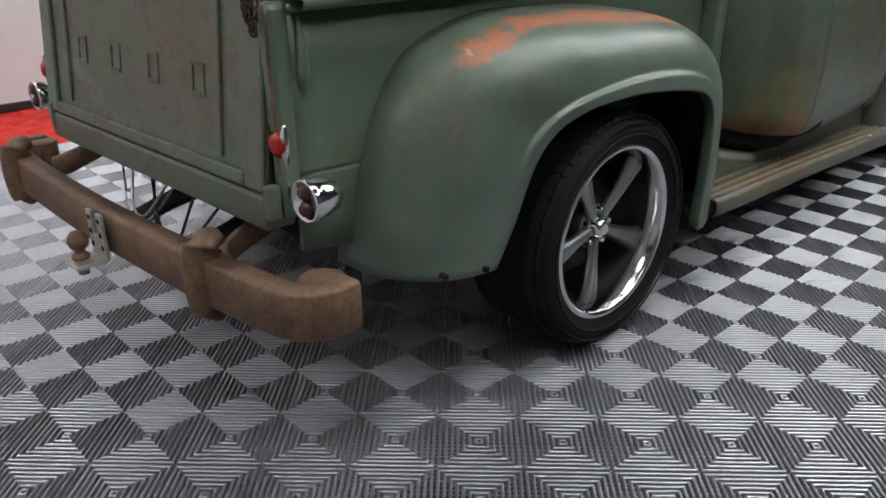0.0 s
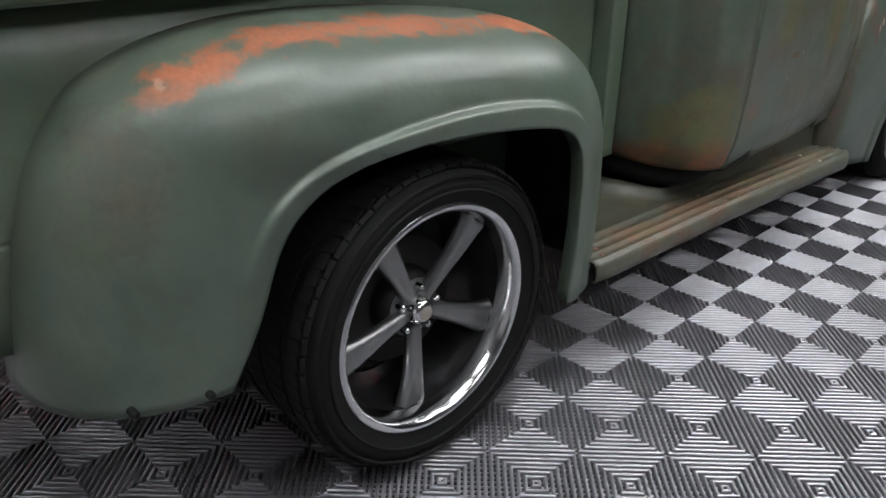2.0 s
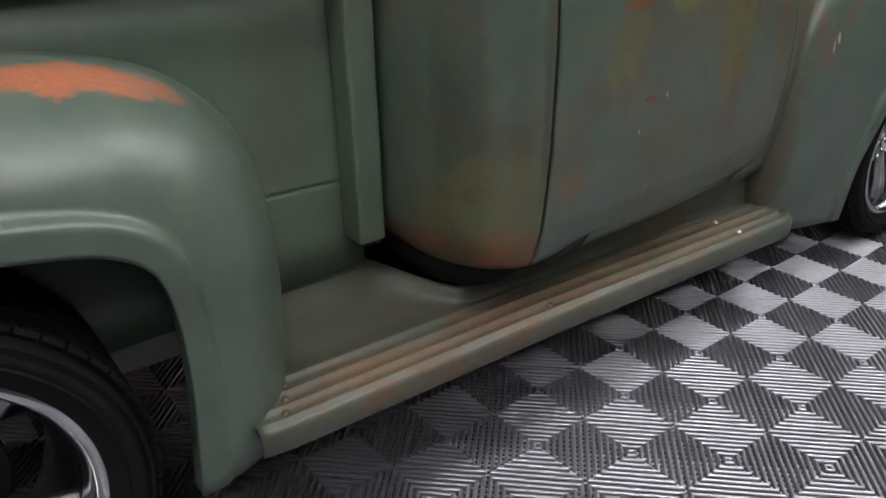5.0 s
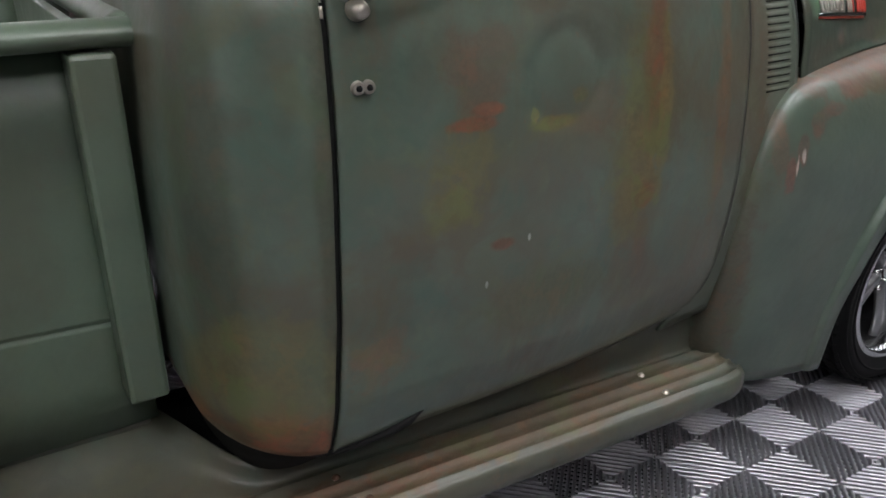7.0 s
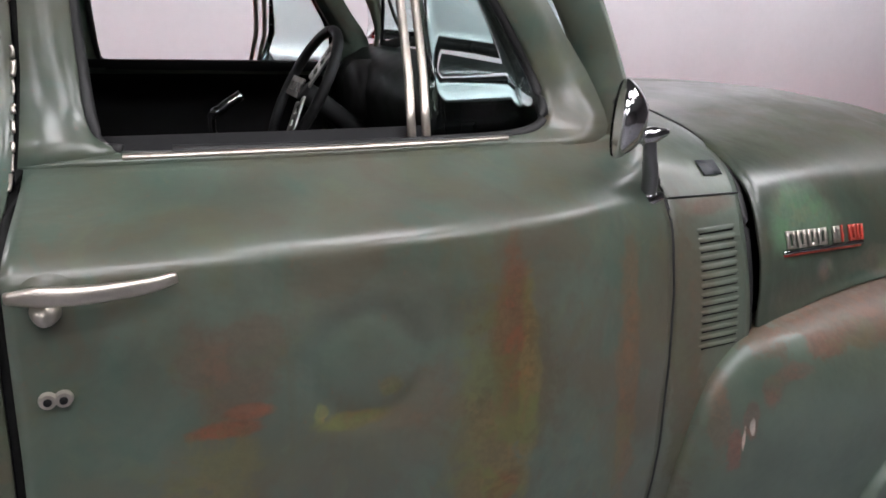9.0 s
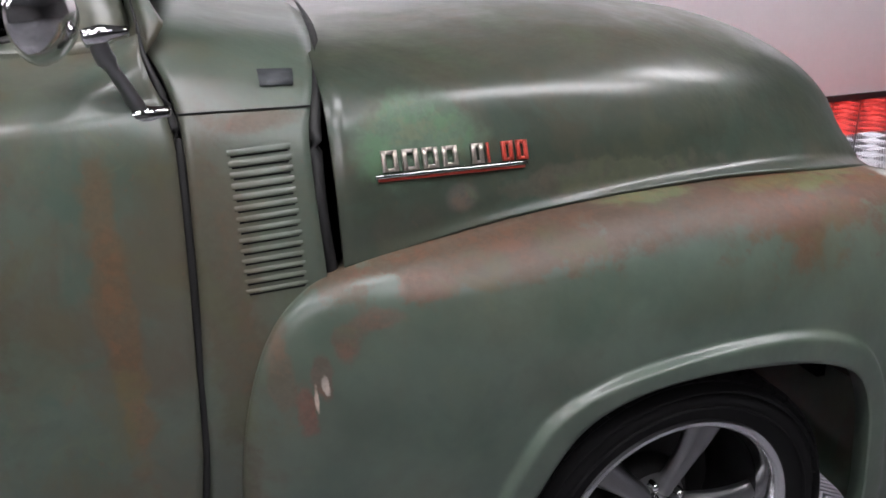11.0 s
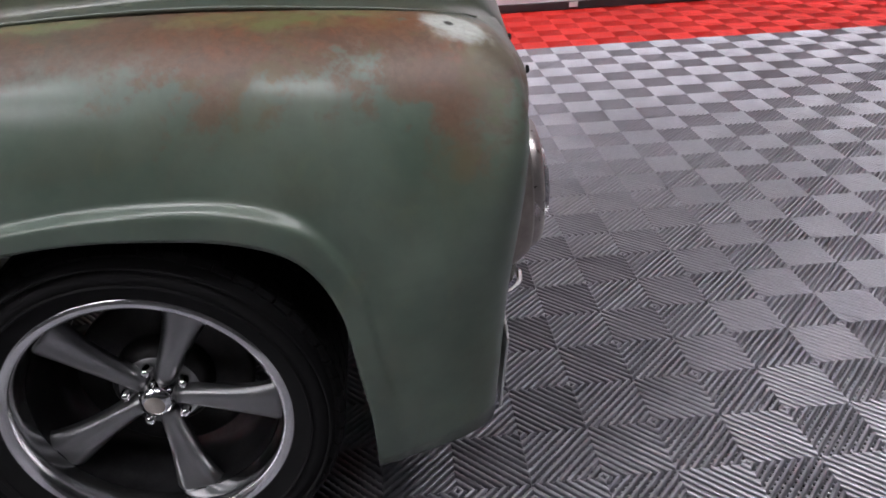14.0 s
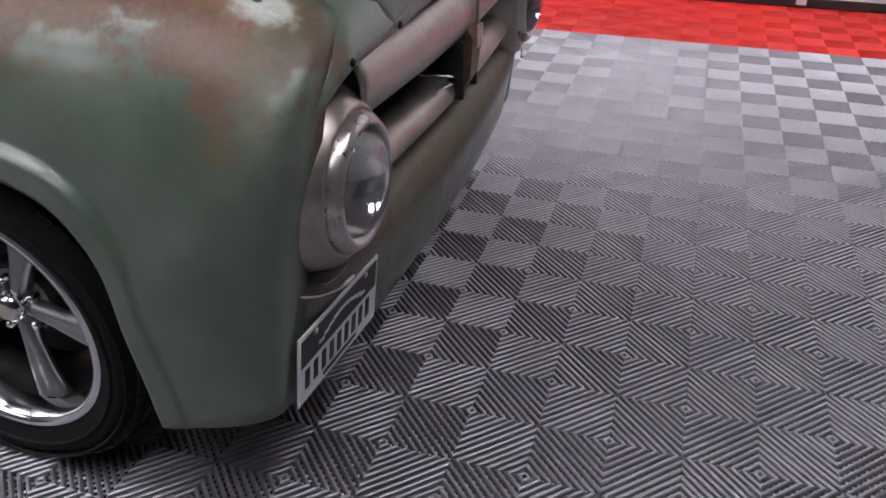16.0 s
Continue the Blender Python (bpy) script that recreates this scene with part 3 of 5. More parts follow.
def wheel_well(x0, x1, top, name):
    def make(side):
        P = [[(x, y, z) for y in np.linspace(0.19, 0.44, 4)] for x, z in spline([(x0, .42), (x0 + .06, top - .12), ((x0 + x1) / 2, top), (x1 - .05, top - .12), (x1, .42)], 24)]
        return sheet(name, side(P), BLACK, truck, side(np.array(((x0 + x1) / 2, 0.3, 0.3))), 0.004, "black wheel well")
    both(make)


wheel_well(-.44, .58, .82, "rear_wheel_well")
def front_well(side):
    P = [[(x, y, z) for y in np.linspace(0.16, 0.44, 4)] for x, z in spline([(2.40, .42), (2.46, .70), (2.70, .80), (2.95, .80), (3.08, .76)], 20)]
    return sheet("front_wheel_well", side(P), BLACK, truck, side(np.array((2.8, 0.3, 0.3))), 0.004, "black wheel well, open to the front")


both(front_well)


# bed
def bed_y(x):
    return 0.352 + 0.022 * (x + 0.8) / 1.77


def bed_side(side):
    P = []
    for x in np.linspace(-0.80, 0.97, 30):
        seam = 0.602 + 0.085 * (0.95 - x) / 1.75
        low = 0.40 + 0.10 * max(0.0, (0.2 - x) / 1.0)
        zs = [low, low + 0.45 * (seam - low), seam - 0.02, seam - 0.010, seam - 0.005, seam - 0.002, seam + 0.002, seam + 0.005, seam + 0.010, seam + 0.02, 0.80, 0.92, 1.052]
        P.append([(x, bed_y(x) - 0.004 * math.sin(math.pi * (z - 0.40) / 0.66) + (0.004 if k in (5, 6) else 0.0), z) for k, z in enumerate(zs)])
    ob = sheet("bed_side", side(P), PAINT_BED, truck, side(np.array((0, 0.9, 0.8))), 0.02, "flat green bed side with a pressed seam")
    rail = []
    for x in np.linspace(-0.80, 1.038, 24):
        rail.append([(x, bed_y(x) - 0.030 + 0.040 * math.cos(a), 1.061 + 0.021 * math.sin(a)) for a in np.linspace(0, 2 * math.pi, 16, endpoint=False)])
    sheet("bed_rail", side(rail), PAINT_BED, truck, side(np.array((0, 0.34, 1.061))), 0, "rolled green top rail", close_v=True)
    return ob


both(bed_side)


def bed_box(name, y0, y1, x0, x1, z0, z1, label="", material=None, bevel=0.008):
    boxed(name, (x0, x1, y0, y1, z0, z1), material or PAINT_BED, truck, bevel, label)
    boxed(name, (x0, x1, 2 * MID - y1, 2 * MID - y0, z0, z1), material or PAINT_BED, truck, bevel, label)


bed_box("stake_pocket", 0.305, 0.374, 0.921, 0.985, 0.477, 1.039, "square green stake pocket")
bed_box("corner_post", 0.345, 0.39, -0.850, -0.795, 0.59, 1.06, "worn green rear corner post", bevel=0.015)
bed_box("lower_sill", 0.380, 0.41, -0.60, 0.96, 0.33, 0.398, "", PAINT_STEP)
boxed("bed_floor", (-0.80, 0.94, 0.41, 2 * MID - 0.41, 0.60, 0.63), PAINT_BED, truck, 0.003)
boxed("bed_front", (0.955, 0.975, 0.41, 2 * MID - 0.41, 0.60, 1.055), PAINT_BED, truck, 0.003)
tube("bed_front_rail", [(1.012, 0.35, 1.063), (1.012, MID, 1.063), (1.012, 2 * MID - 0.36, 1.063)], 0.024, PAINT_BED, truck, "rolled green front rail")
bed_box("rail_hook", 0.415, 0.445, 0.86, 0.90, 0.98, 1.03, "small dark latch", IRON)

# tailgate, leaning a little
LEAN = Matrix.Translation((-0.868, 0, 0.655)) @ pose(0, 0, 0, 0, 6, 0)
GY0, GY1 = 0.378, 1.566
tailgate = boxed("tailgate", (0.0, 0.03, GY0, GY1, 0.0, 0.45), PAINT_TAILGATE, truck, 0.006, "grey-green tailgate with raised lettering", LEAN)
for a, b, c, d in ((GY0, GY0 + 0.075, 0.0, 0.45), (GY1 - 0.075, GY1, 0.0, 0.45), (GY0 + 0.075, GY1 - 0.075, 0.0, 0.035), (GY0 + 0.075, GY1 - 0.075, 0.415, 0.45)):
    boxed("panel_edge", (-0.012, 0.0005, a + 0.001, b - 0.001, c, d), PAINT_TAILGATE, tailgate, 0.005, "", LEAN)
for y in (GY0 + 0.185, GY1 - 0.165):
    boxed("pressed_rib", (-0.009, 0.0005, y - 0.012, y + 0.012, 0.05, 0.40), PAINT_TAILGATE, tailgate, 0.004, "", LEAN)
def raised_mark(y, z, w, h, bars):
    """A pressed mark of plain strokes, each a share of its box (y0, y1, z0, z1)."""
    bm = bmesh.new()
    for a, b, c, d in bars:
        box(bm, -0.0045, 0.0005, y + w * (0.5 - b), y + w * (0.5 - a), z + h * c, z + h * d, 0.0015, LEAN)
    part("raised_mark", bm, PAINT_TAILGATE, tailgate, "", smooth=False)


for y in (1.295, 1.085, 0.875, 0.655):
    raised_mark(y, 0.175, 0.060, 0.078, ((0, 0.16, 0, 1), (0.84, 1, 0, 1), (0.17, 0.83, 0, 0.13), (0.17, 0.83, 0.87, 1)))
boxed("tail_sill", (-0.880, -0.80, 0.372, 1.572, 0.565, 0.652), PAINT_TAILGATE, truck, 0.012, "green rear sill below the tailgate")
bed_box("gate_hinge", 0.340, 0.370, -0.885, -0.855, 0.60, 0.68, "", PAINT_TAILGATE, 0.006)


def chain(side_y):
    """A short chain bunched up in two hanging loops."""
    out = 1 if side_y < MID else -1
    for depth, spread, dx in ((0.125, 0.026, 0.0), (0.095, 0.018, -0.010)):
        for k in range(17):
            t = k / 16
            y = side_y + out * (spread * (2 * t - 1) + 0.006)
            z = 1.125 - depth * (1 - abs(2 * t - 1) ** 1.6)
            along = Vector((0.0, out * spread * 2 / 16, -depth * 1.6 * abs(2 * t - 1) ** 0.6 * (1 if t < 0.5 else -1) * 2 / 16 * 1.0)).normalized()
            across = Vector((1, 0, 0)) if k % 2 else along.cross(Vector((1, 0, 0)))
            c = Vector((-0.866 + dx, y, z))
            loop = [tuple(c + along * (0.0115 * math.sin(a)) + across * (0.0065 * math.cos(a))) for a in np.linspace(0, 2 * math.pi, 9)]
            tube("chain_link", loop, 0.0026, CHAIN, tailgate, "", 14, 6)


chain(0.365)
chain(1.575)
for y, out in ((GY0, -1), (GY1, 1)):
    boxed("gate_gap", (0.002, 0.020, min(y + out * 0.002, y + out * 0.009), max(y + out * 0.002, y + out * 0.009), 0.0, 0.45), BLACK, truck, 0.001, "dark gap beside the tailgate", LEAN)
for y in (0.3435, 2 * MID - 0.3435):
    tube("worn_edge", [(-0.8525, y, 0.70), (-0.8530, y + 0.001, 0.85), (-0.8535, y, 1.055)], [0.0025, 0.004, 0.0035], BROWN_STEEL, truck, "rusty worn edge of the corner post", 20, 8)


# tail lamps: chrome pods with two dark lenses each, and a red marker
def tail_lamp(y, out):
    pod = lathe("tail_lamp", [(0.0, 0.085), (0.022, 0.083), (0.036, 0.068), (0.044, 0.038), (0.0475, 0.010), (0.0475, 0.0), (0.043, -0.004), (0.041, 0.004), (0.0, 0.006)],
                (-0.868, y, 0.672), CHROME, truck, "chrome tail lamp with two dark red lenses", 40, "x")
    for dz, r in ((0.019, 0.019), (-0.019, 0.019)):
        lathe("lens", [(0.0, -0.010), (0.012, -0.009), (r, -0.001), (r, 0.004)], (-0.868, y, 0.672 + dz), DARK_LENS, pod, "dark red lens", 24, "x")
    boxed("bracket", (-0.838, -0.80, min(y, y + out * 0.115), max(y, y + out * 0.115), 0.640, 0.675), CHROME, pod, 0.006)


tail_lamp(0.238, 1)
tail_lamp(1.704, -1)
for y in (0.345, 1.597):
    lathe("marker_lamp", [(0, -0.018), (0.018, -0.014), (0.03, -0.002), (0.03, 0.004)], (-0.850, y, 0.770), RED_LENS, truck, "small red marker lamp", 28, "x")
    ring = tube("lamp_bezel", [(-0.845, y - 0.020 * (1 if y < MID else -1), 0.770 + 0.045 * s) for s in (-1, -0.5, 0, 0.5, 1)], [0.004, 0.010, 0.012, 0.010, 0.004], CHROME, truck, "chrome lamp bezel")
    tube("post_blister", [(-0.775, y, 1.03), (-0.775, y - 0.004 * (1 if y < MID else -1), 0.97), (-0.775, y - 0.005 * (1 if y < MID else -1), 0.91), (-0.775, y, 0.878)], [0.004, 0.012, 0.014, 0.004], PAINT_BED, truck, "", 20, 10)

# rear bumper: a brown channel beam bowed in plan
BUMP = [(-0.835, 0.152), (-0.898, 0.150), (-0.948, 0.196), (-0.968, 0.33), (-0.985, 0.56), (-0.996, 0.97)]
BUMP = BUMP + [(x, 1.94 - y) for x, y in BUMP[-2::-1]]
line = spline(BUMP, 60)
sec = [(0.022, 0.056), (-0.03, 0.056), (-0.036, 0.048), (-0.036, -0.048), (-0.03, -0.056), (0.022, -0.056), (0.022, -0.050), (-0.022, -0.046), (-0.022, 0.046), (0.022, 0.050)]
P = []
for i in range(60):
    d = line[min(i + 1, 59)] - line[max(i - 1, 0)]
    nx, ny = -d[1] / np.hypot(*d), d[0] / np.hypot(*d)
    P.append([(line[i][0] - nx * a, line[i][1] - ny * a, 0.461 + b) for a, b in sec])
P = np.array(P)
bumper = sheet("rear_bumper", P, BROWN_STEEL, truck, (-1.0, MID, 0.461), 0, "rusty brown steel rear bumper beam", close_v=True)
for y in (0.190, 1.94 - 0.190):
    lathe("rolled_end", [(0, -0.052), (0.050, -0.052), (0.054, -0.046), (0.054, 0.046), (0.050, 0.052), (0, 0.052)], (-0.872, y, 0.461), BROWN_STEEL, bumper, "", 24, "z")
for y, x in ((0.455, -0.985), (1.94 - 0.36, -0.985)):
    tube("bumper_guard", [(x + 0.005, y, 0.372), (x - 0.014, y, 0.40), (x - 0.018, y, 0.47), (x - 0.010, y, 0.545), (x + 0.030, y, 0.562)], [0.028, 0.036, 0.038, 0.038, 0.024], BROWN_STEEL, bumper, "upright rusty bumper guard", 20, 12, (1.25, 0.8))
    tube("bumper_arm", [(x + 0.04, y, 0.46), (-0.9, y + (0.06 if y < MID else -0.06), 0.49), (-0.72, y + (0.07 if y < MID else -0.07), 0.55)], 0.028, BROWN_STEEL, truck, "rusty bumper arm", 16, 8, (0.5, 1.2))
HY = 0.912
bm = bmesh.new()
box(bm, -1.050, -1.040, HY - 0.045, HY + 0.045, 0.395, 0.455, 0.003)
for dy in (-0.028, 0.028):
    box(bm, -1.0498, -1.0402, HY + dy - 0.016, HY + dy + 0.016, 0.4552, 0.520, 0.003)
part("hitch_plate", bm, ZINC, bumper, "scuffed metal hitch plate with two drilled ears", smooth=False)
boxed("hitch_tongue", (-1.125, -1.038, HY - 0.030, HY + 0.045, 0.383, 0.394), ZINC, bumper, 0.003)
for dy in (-0.028, 0.028):
    for z in (0.425, 0.462, 0.500):
        lathe("ear_slot", [(0, -0.0012), (0.007, -0.001), (0.008, 0.002)], (-1.0505, HY + dy, z), BLACK, bumper, "", 12, "x")
lathe("tow_ball", [(0, 0.078), (0.014, 0.076), (0.024, 0.064), (0.027, 0.050), (0.023, 0.036), (0.014, 0.026), (0.013, 0.016), (0.022, 0.013), (0.022, 0.002), (0, 0.0)], (-1.090, HY + 0.022, 0.3945), BROWN_STEEL, bumper, "rusty tow ball", 28, "z")
lathe("ball_nut", [(0, -0.03), (0.015, -0.03), (0.015, 0.0), (0, 0.0)], (-1.090, HY + 0.022, 0.382), ZINC, bumper, "", 6, "z")

# chassis, pipes and wires under the bed
for y in (0.58, 2 * MID - 0.58):
    boxed("frame_rail", (-0.66, 3.25, y - 0.03, y + 0.03, 0.40, 0.52), BLACK, truck, 0.006, "black chassis rail")
boxed("cross_member", (-0.74, -0.70, 0.45, 2 * MID - 0.45, 0.48, 0.53), BLACK, truck, 0.006)
boxed("cross_member", (0.7, 0.8, 0.60, 2 * MID - 0.60, 0.42, 0.50), BLACK, truck, 0.006)
tube("tail_pipe", [(-0.95, 1.15, 0.36), (-0.7, 1.10, 0.44), (-0.45, 0.95, 0.46), (0.2, 0.85, 0.40), (1.2, 0.80, 0.30)], 0.028, IRON, truck, "dark exhaust pipe")
tube("tail_pipe", [(-0.95, 0.78, 0.36), (-0.7, 0.78, 0.44), (-0.45, 0.80, 0.46), (0.2, 0.80, 0.40), (1.2, 0.75, 0.30)], 0.024, IRON, truck, "dark exhaust pipe")
for k, (a, b) in enumerate(((0.9, 1.25), (1.0, 0.7), (1.2, 0.95), (0.75, 1.1))):
    tube("wire", [(-0.87, a, 0.55), (-0.90, a + (b - a) * 0.3, 0.44 - 0.02 * k), (-0.88, a + (b - a) * 0.7, 0.42), (-0.82, b, 0.53)], 0.004, BLACK_TRIM if k % 2 else ZINC, truck, "", 20, 6)
lathe("rear_axle", [(0, -0.62), (0.04, -0.62), (0.04, 0.62), (0, 0.62)], (0.026, MID, 0.364), BLACK, truck, "black rear axle", 20, "y")
lathe("differential", [(0, -0.14), (0.09, -0.12), (0.13, 0), (0.09, 0.12), (0, 0.14)], (0.026, MID, 0.364), BLACK, truck, "", 24, "y")
lathe("front_axle", [(0, -0.62), (0.03, -0.62), (0.03, 0.62), (0, 0.62)], (2.811, mid(2.811), 0.32), BLACK, truck, "black front axle", 20, "y")
boxed("engine_block", (2.35, 3.1, 0.70, 2 * MID - 0.70, 0.42, 1.0), BLACK, truck, 0.03, "dark engine in the closed bay")


# the rear end stands a little askew to the axle
ASKEW = ("tailgate", "panel_edge", "pressed_rib", "raised_mark", "tail_sill", "gate_hinge", "chain_link", "tail_lamp", "lens", "bracket", "marker_lamp", "lamp_bezel", "rear_bumper", "rolled_end", "bumper_guard", "hitch_plate", "hitch_tongue", "ear_slot", "tow_ball", "ball_nut")
for ob in truck.children_recursive:
    if ob.type == "MESH" and ob.name.split(".")[0] in ASKEW:
        for v in ob.data.vertices:
            v.co.x -= 0.045 * (v.co.y - 0.35)


# ---- wheels ----
def wheel(cx, cz, face, R, width, rim, out, rc=0.036):
    """out: -1 for the camera's side (face looks to -y), +1 for the far side."""
    def d(v):
        return v if out < 0 else -v
    c = (cx, face, cz)
    barrel = lathe("wheel", [(rim, d(0.0)), (rim - .006, d(-.006)), (rim - .014, d(-.006)), (rim - .022, d(.004)), (rim - .027, d(.026)), (rim - .031, d(.048))],
                   c, POLISHED, truck, "five-spoke wheel with a polished rim", 80)
    lathe("inner_barrel", [(rim - .0315, d(.047)), (rim - .036, d(.075)), (rim - .05, d(.10)), (rim - .05, d(.20)), (rim - .02, d(width - .03))], c, BARREL, barrel, "dark inner barrel", 64)
    s = width
    lathe("tyre", [(rim - .012, d(.0)), (rim + .004, d(-.004)), (rim + .03, d(-.013)), (rim + (R - rim) * .55, d(-.017)), (R - .025, d(-.006)), (R - .008, d(.012)), (R - .001, d(.03)), (R, d(s * .5)), (R - .001, d(s - .03)), (R - .02, d(s + .004)), (rim + .03, d(s)), (rim - .02, d(s - .02))],
          c, RUBBER, barrel, "low black tyre with a grooved tread", 96)
    # tread blocks: shoulder cuts as raised lugs
    bm = bmesh.new()
    for k in range(64):
        a = 2 * math.pi * k / 64
        for v, w, tw in ((0.032, 0.034, 0.25), (s * .36, 0.05, -0.2), (s * .64, 0.05, 0.2), (s - 0.032, 0.034, -0.25)):
            m = Matrix.Translation(c) @ Matrix.Rotation(-a, 4, "Y") @ Matrix.Translation((R + 0.0005, d(v), 0)) @ Matrix.Rotation(tw, 4, "X")
            bmesh.ops.create_cube(bm, size=1.0, matrix=m @ Matrix.Diagonal((0.005, w, 2 * math.pi * R / 64 * 0.90, 1)))
    for k in range(56):
        a = 2 * math.pi * k / 56
        m = Matrix.Translation(c) @ Matrix.Rotation(-a, 4, "Y") @ Matrix.Translation((R - 0.0085, d(0.0095), 0)) @ Matrix.Rotation(d(-0.75), 4, "Z")
        bmesh.ops.create_cube(bm, size=1.0, matrix=m @ Matrix.Diagonal((0.019, 0.0100, 2 * math.pi * R / 56 * 0.88, 1)))
    part("tread", bm, RUBBER, barrel, "", smooth=False)
    for rr in (rim + (R - rim) * .35, rim + (R - rim) * .75):
        lathe("sidewall_ring", [(rr - .003, d(-.014)), (rr - .001, d(-.0185)), (rr + .001, d(-.0185)), (rr + .003, d(-.014))], c, RUBBER, barrel, "", 80)
    for k in range(5):
        a = math.radians(126 + 72 * k + (-7 if cx < 1 else 10))
        ca, sa = math.cos(a), math.sin(a)
        P = []
        for t in np.linspace(0, 1, 16):
            r = 0.030 + (rim - 0.030 - 0.026) * t
            w = 0.020 + 0.006 * t + 0.021 * t ** 2.5
            depth = 0.022 + rc * (1 - t ** 1.5) - 0.008 * math.sin(math.pi * t) + 0.016 * t ** 2
            row = []
            for b in np.linspace(-1, 1, 15):
                crown = (1 - abs(b) ** 3.0)
                y = depth + 0.026 * (1 - crown) + 0.011 * math.exp(-(b / 0.6) ** 2) * min(1, 2.5 * t)
                x, z = r * ca - b * w * sa, r * sa + b * w * ca
                row.append((cx + x, face + d(y), cz + z))
            P.append(row)
        sheet("spoke", P, SPOKE_GREY, barrel, (cx, face + d(0.2), cz), 0.004, "grey painted curved spoke")
    hub = (cx, face + d(rc), cz)
    lathe("centre_cap", [(0, d(.002)), (0.016, d(.0025)), (0.025, d(.007)), (0.030, d(.016)), (0.033, d(.028)), (0.034, d(.045))], hub, CHROME, barrel, "polished centre cap", 36)
    lathe("cap_badge", [(0, d(-.0005)), (0.012, d(0)), (0.017, d(.0022))], hub, DULL_CHROME, barrel, "", 30)
    lathe("hub_plate", [(0.02, d(.040)), (0.066, d(.042)), (0.072, d(.05)), (0.072, d(.075))], hub, SPOKE_GREY, barrel, "", 48)
    for k in range(5):
        a = math.radians(90 + 72 * k + (-7 if cx < 1 else 10))
        p = (cx + 0.052 * math.cos(a), face + d(rc), cz + 0.052 * math.sin(a))
        lathe("lug_nut", [(0, d(.018)), (0.006, d(.019)), (0.009, d(.024)), (0.010, d(.045))], p, CHROME, barrel, "", 8)
    lathe("brake_disc", [(0.05, d(.125)), (0.145, d(.125)), (0.15, d(.128)), (0.15, d(.145)), (0.05, d(.145))], c, IRON, barrel, "dark iron brake disc", 48)
    lathe("hub_barrel", [(0, d(.08)), (0.07, d(.08)), (0.085, d(.10)), (0.085, d(.125))], c, IRON, barrel, "", 36)
    return barrel


wheel(0.062, 0.340, 0.081, 0.340, 0.265, 0.262, -1)
wheel(0.062, 0.340, 2 * MID - 0.081, 0.340, 0.265, 0.262, 1)
wheel(2.821, 0.310, 0.053, 0.310, 0.225, 0.2335, -1)
wheel(2.821, 0.310, 2 * mid(2.82) - 0.053, 0.310, 0.225, 0.2335, 1)


# ---- running boards ----
def step_z(x):
    """The running board slopes down a little towards the front."""
    return 0.346 - (0.043 if x > 1.19 else 0.026) * (x - 1.19)


def step_y(x):
    return 0.006 - 0.014 * (x - 1.4)


def step(side):
    P = []
    edge = [(0.010, -0.055), (0.002, -0.049), (0.0, -0.032), (0.001, -0.012), (0.005, -0.004), (0.011, 0.0)]
    for r in (0.020, 0.053, 0.090, 0.128):
        edge += [(r - 0.007, 0.0), (r - 0.003, 0.0048), (r + 0.003, 0.0048), (r + 0.007, 0.0)]
    wide = [(0.185, 0.0), (0.235, 0.002), (0.290, 0.006), (0.315, 0.014), (0.365, 0.030), (0.435, 0.052)]
    tall = [(0.140, 0.0), (0.147, 0.006), (0.150, 0.026), (0.152, 0.055), (0.154, 0.085), (0.157, 0.118)]
    for x in np.linspace(0.548, 2.118, 64):
        tip = max(0, (0.62 - x) / 0.08) ** 2 * 0.008 + max(0, (x - 2.04) / 0.08) ** 2 * 0.02
        cab = min(1.0, max(0.0, (x - 0.93) / 0.16))
        cab = cab * cab * (3 - 2 * cab)
        rise = 0.30 + 0.70 * min(1.0, max(0.0, (x - 1.08) / 0.25))
        row = [(y, z) for y, z in edge] + [(w[0] + (t[0] - w[0]) * cab, w[1] + (t[1] * rise - w[1]) * cab) for w, t in zip(wide, tall)]
        P.append([(x, step_y(x) + y + tip * max(0, 1 - y / 0.12), step_z(x) + z) for y, z in row])
    board = sheet("running_board", side(P), PAINT_STEP, truck, side(np.array((1.3, 0.2, 0.0))), 0.005, "ribbed running board, worn grey-green with rust")
    for x, y in ((1.217, 0.036), (1.890, 0.036), (1.895, 0.110), (1.191, 0.110), (0.605, 0.036), (0.622, 0.071), (0.640, 0.110)):
        b = side(np.array((x, step_y(x) + y, step_z(x) + 0.001)))
        lathe("bolt", [(0, 0.005), (0.005, 0.0045), (0.008, 0.0)], tuple(b), DULL_CHROME if x > 1.5 else BROWN_STEEL, board, "", 10, "z")
    return board


both(step)


def frame_cover(side):
    """Dark sheet under the bed's front end and the cab floor, added to close a gap."""
    P = [[(x, y, step_z(x) - 0.016) for y in (0.16, 0.30, 0.42, 0.55)] for x in (0.98, 1.20, 1.60, 2.05)]
    return sheet("frame_cover", side(P), BLACK, truck, side(np.array((1.5, 0.4, 0.0))), 0.006, "added black sheet that closes the gap under the cab")


both(frame_cover)


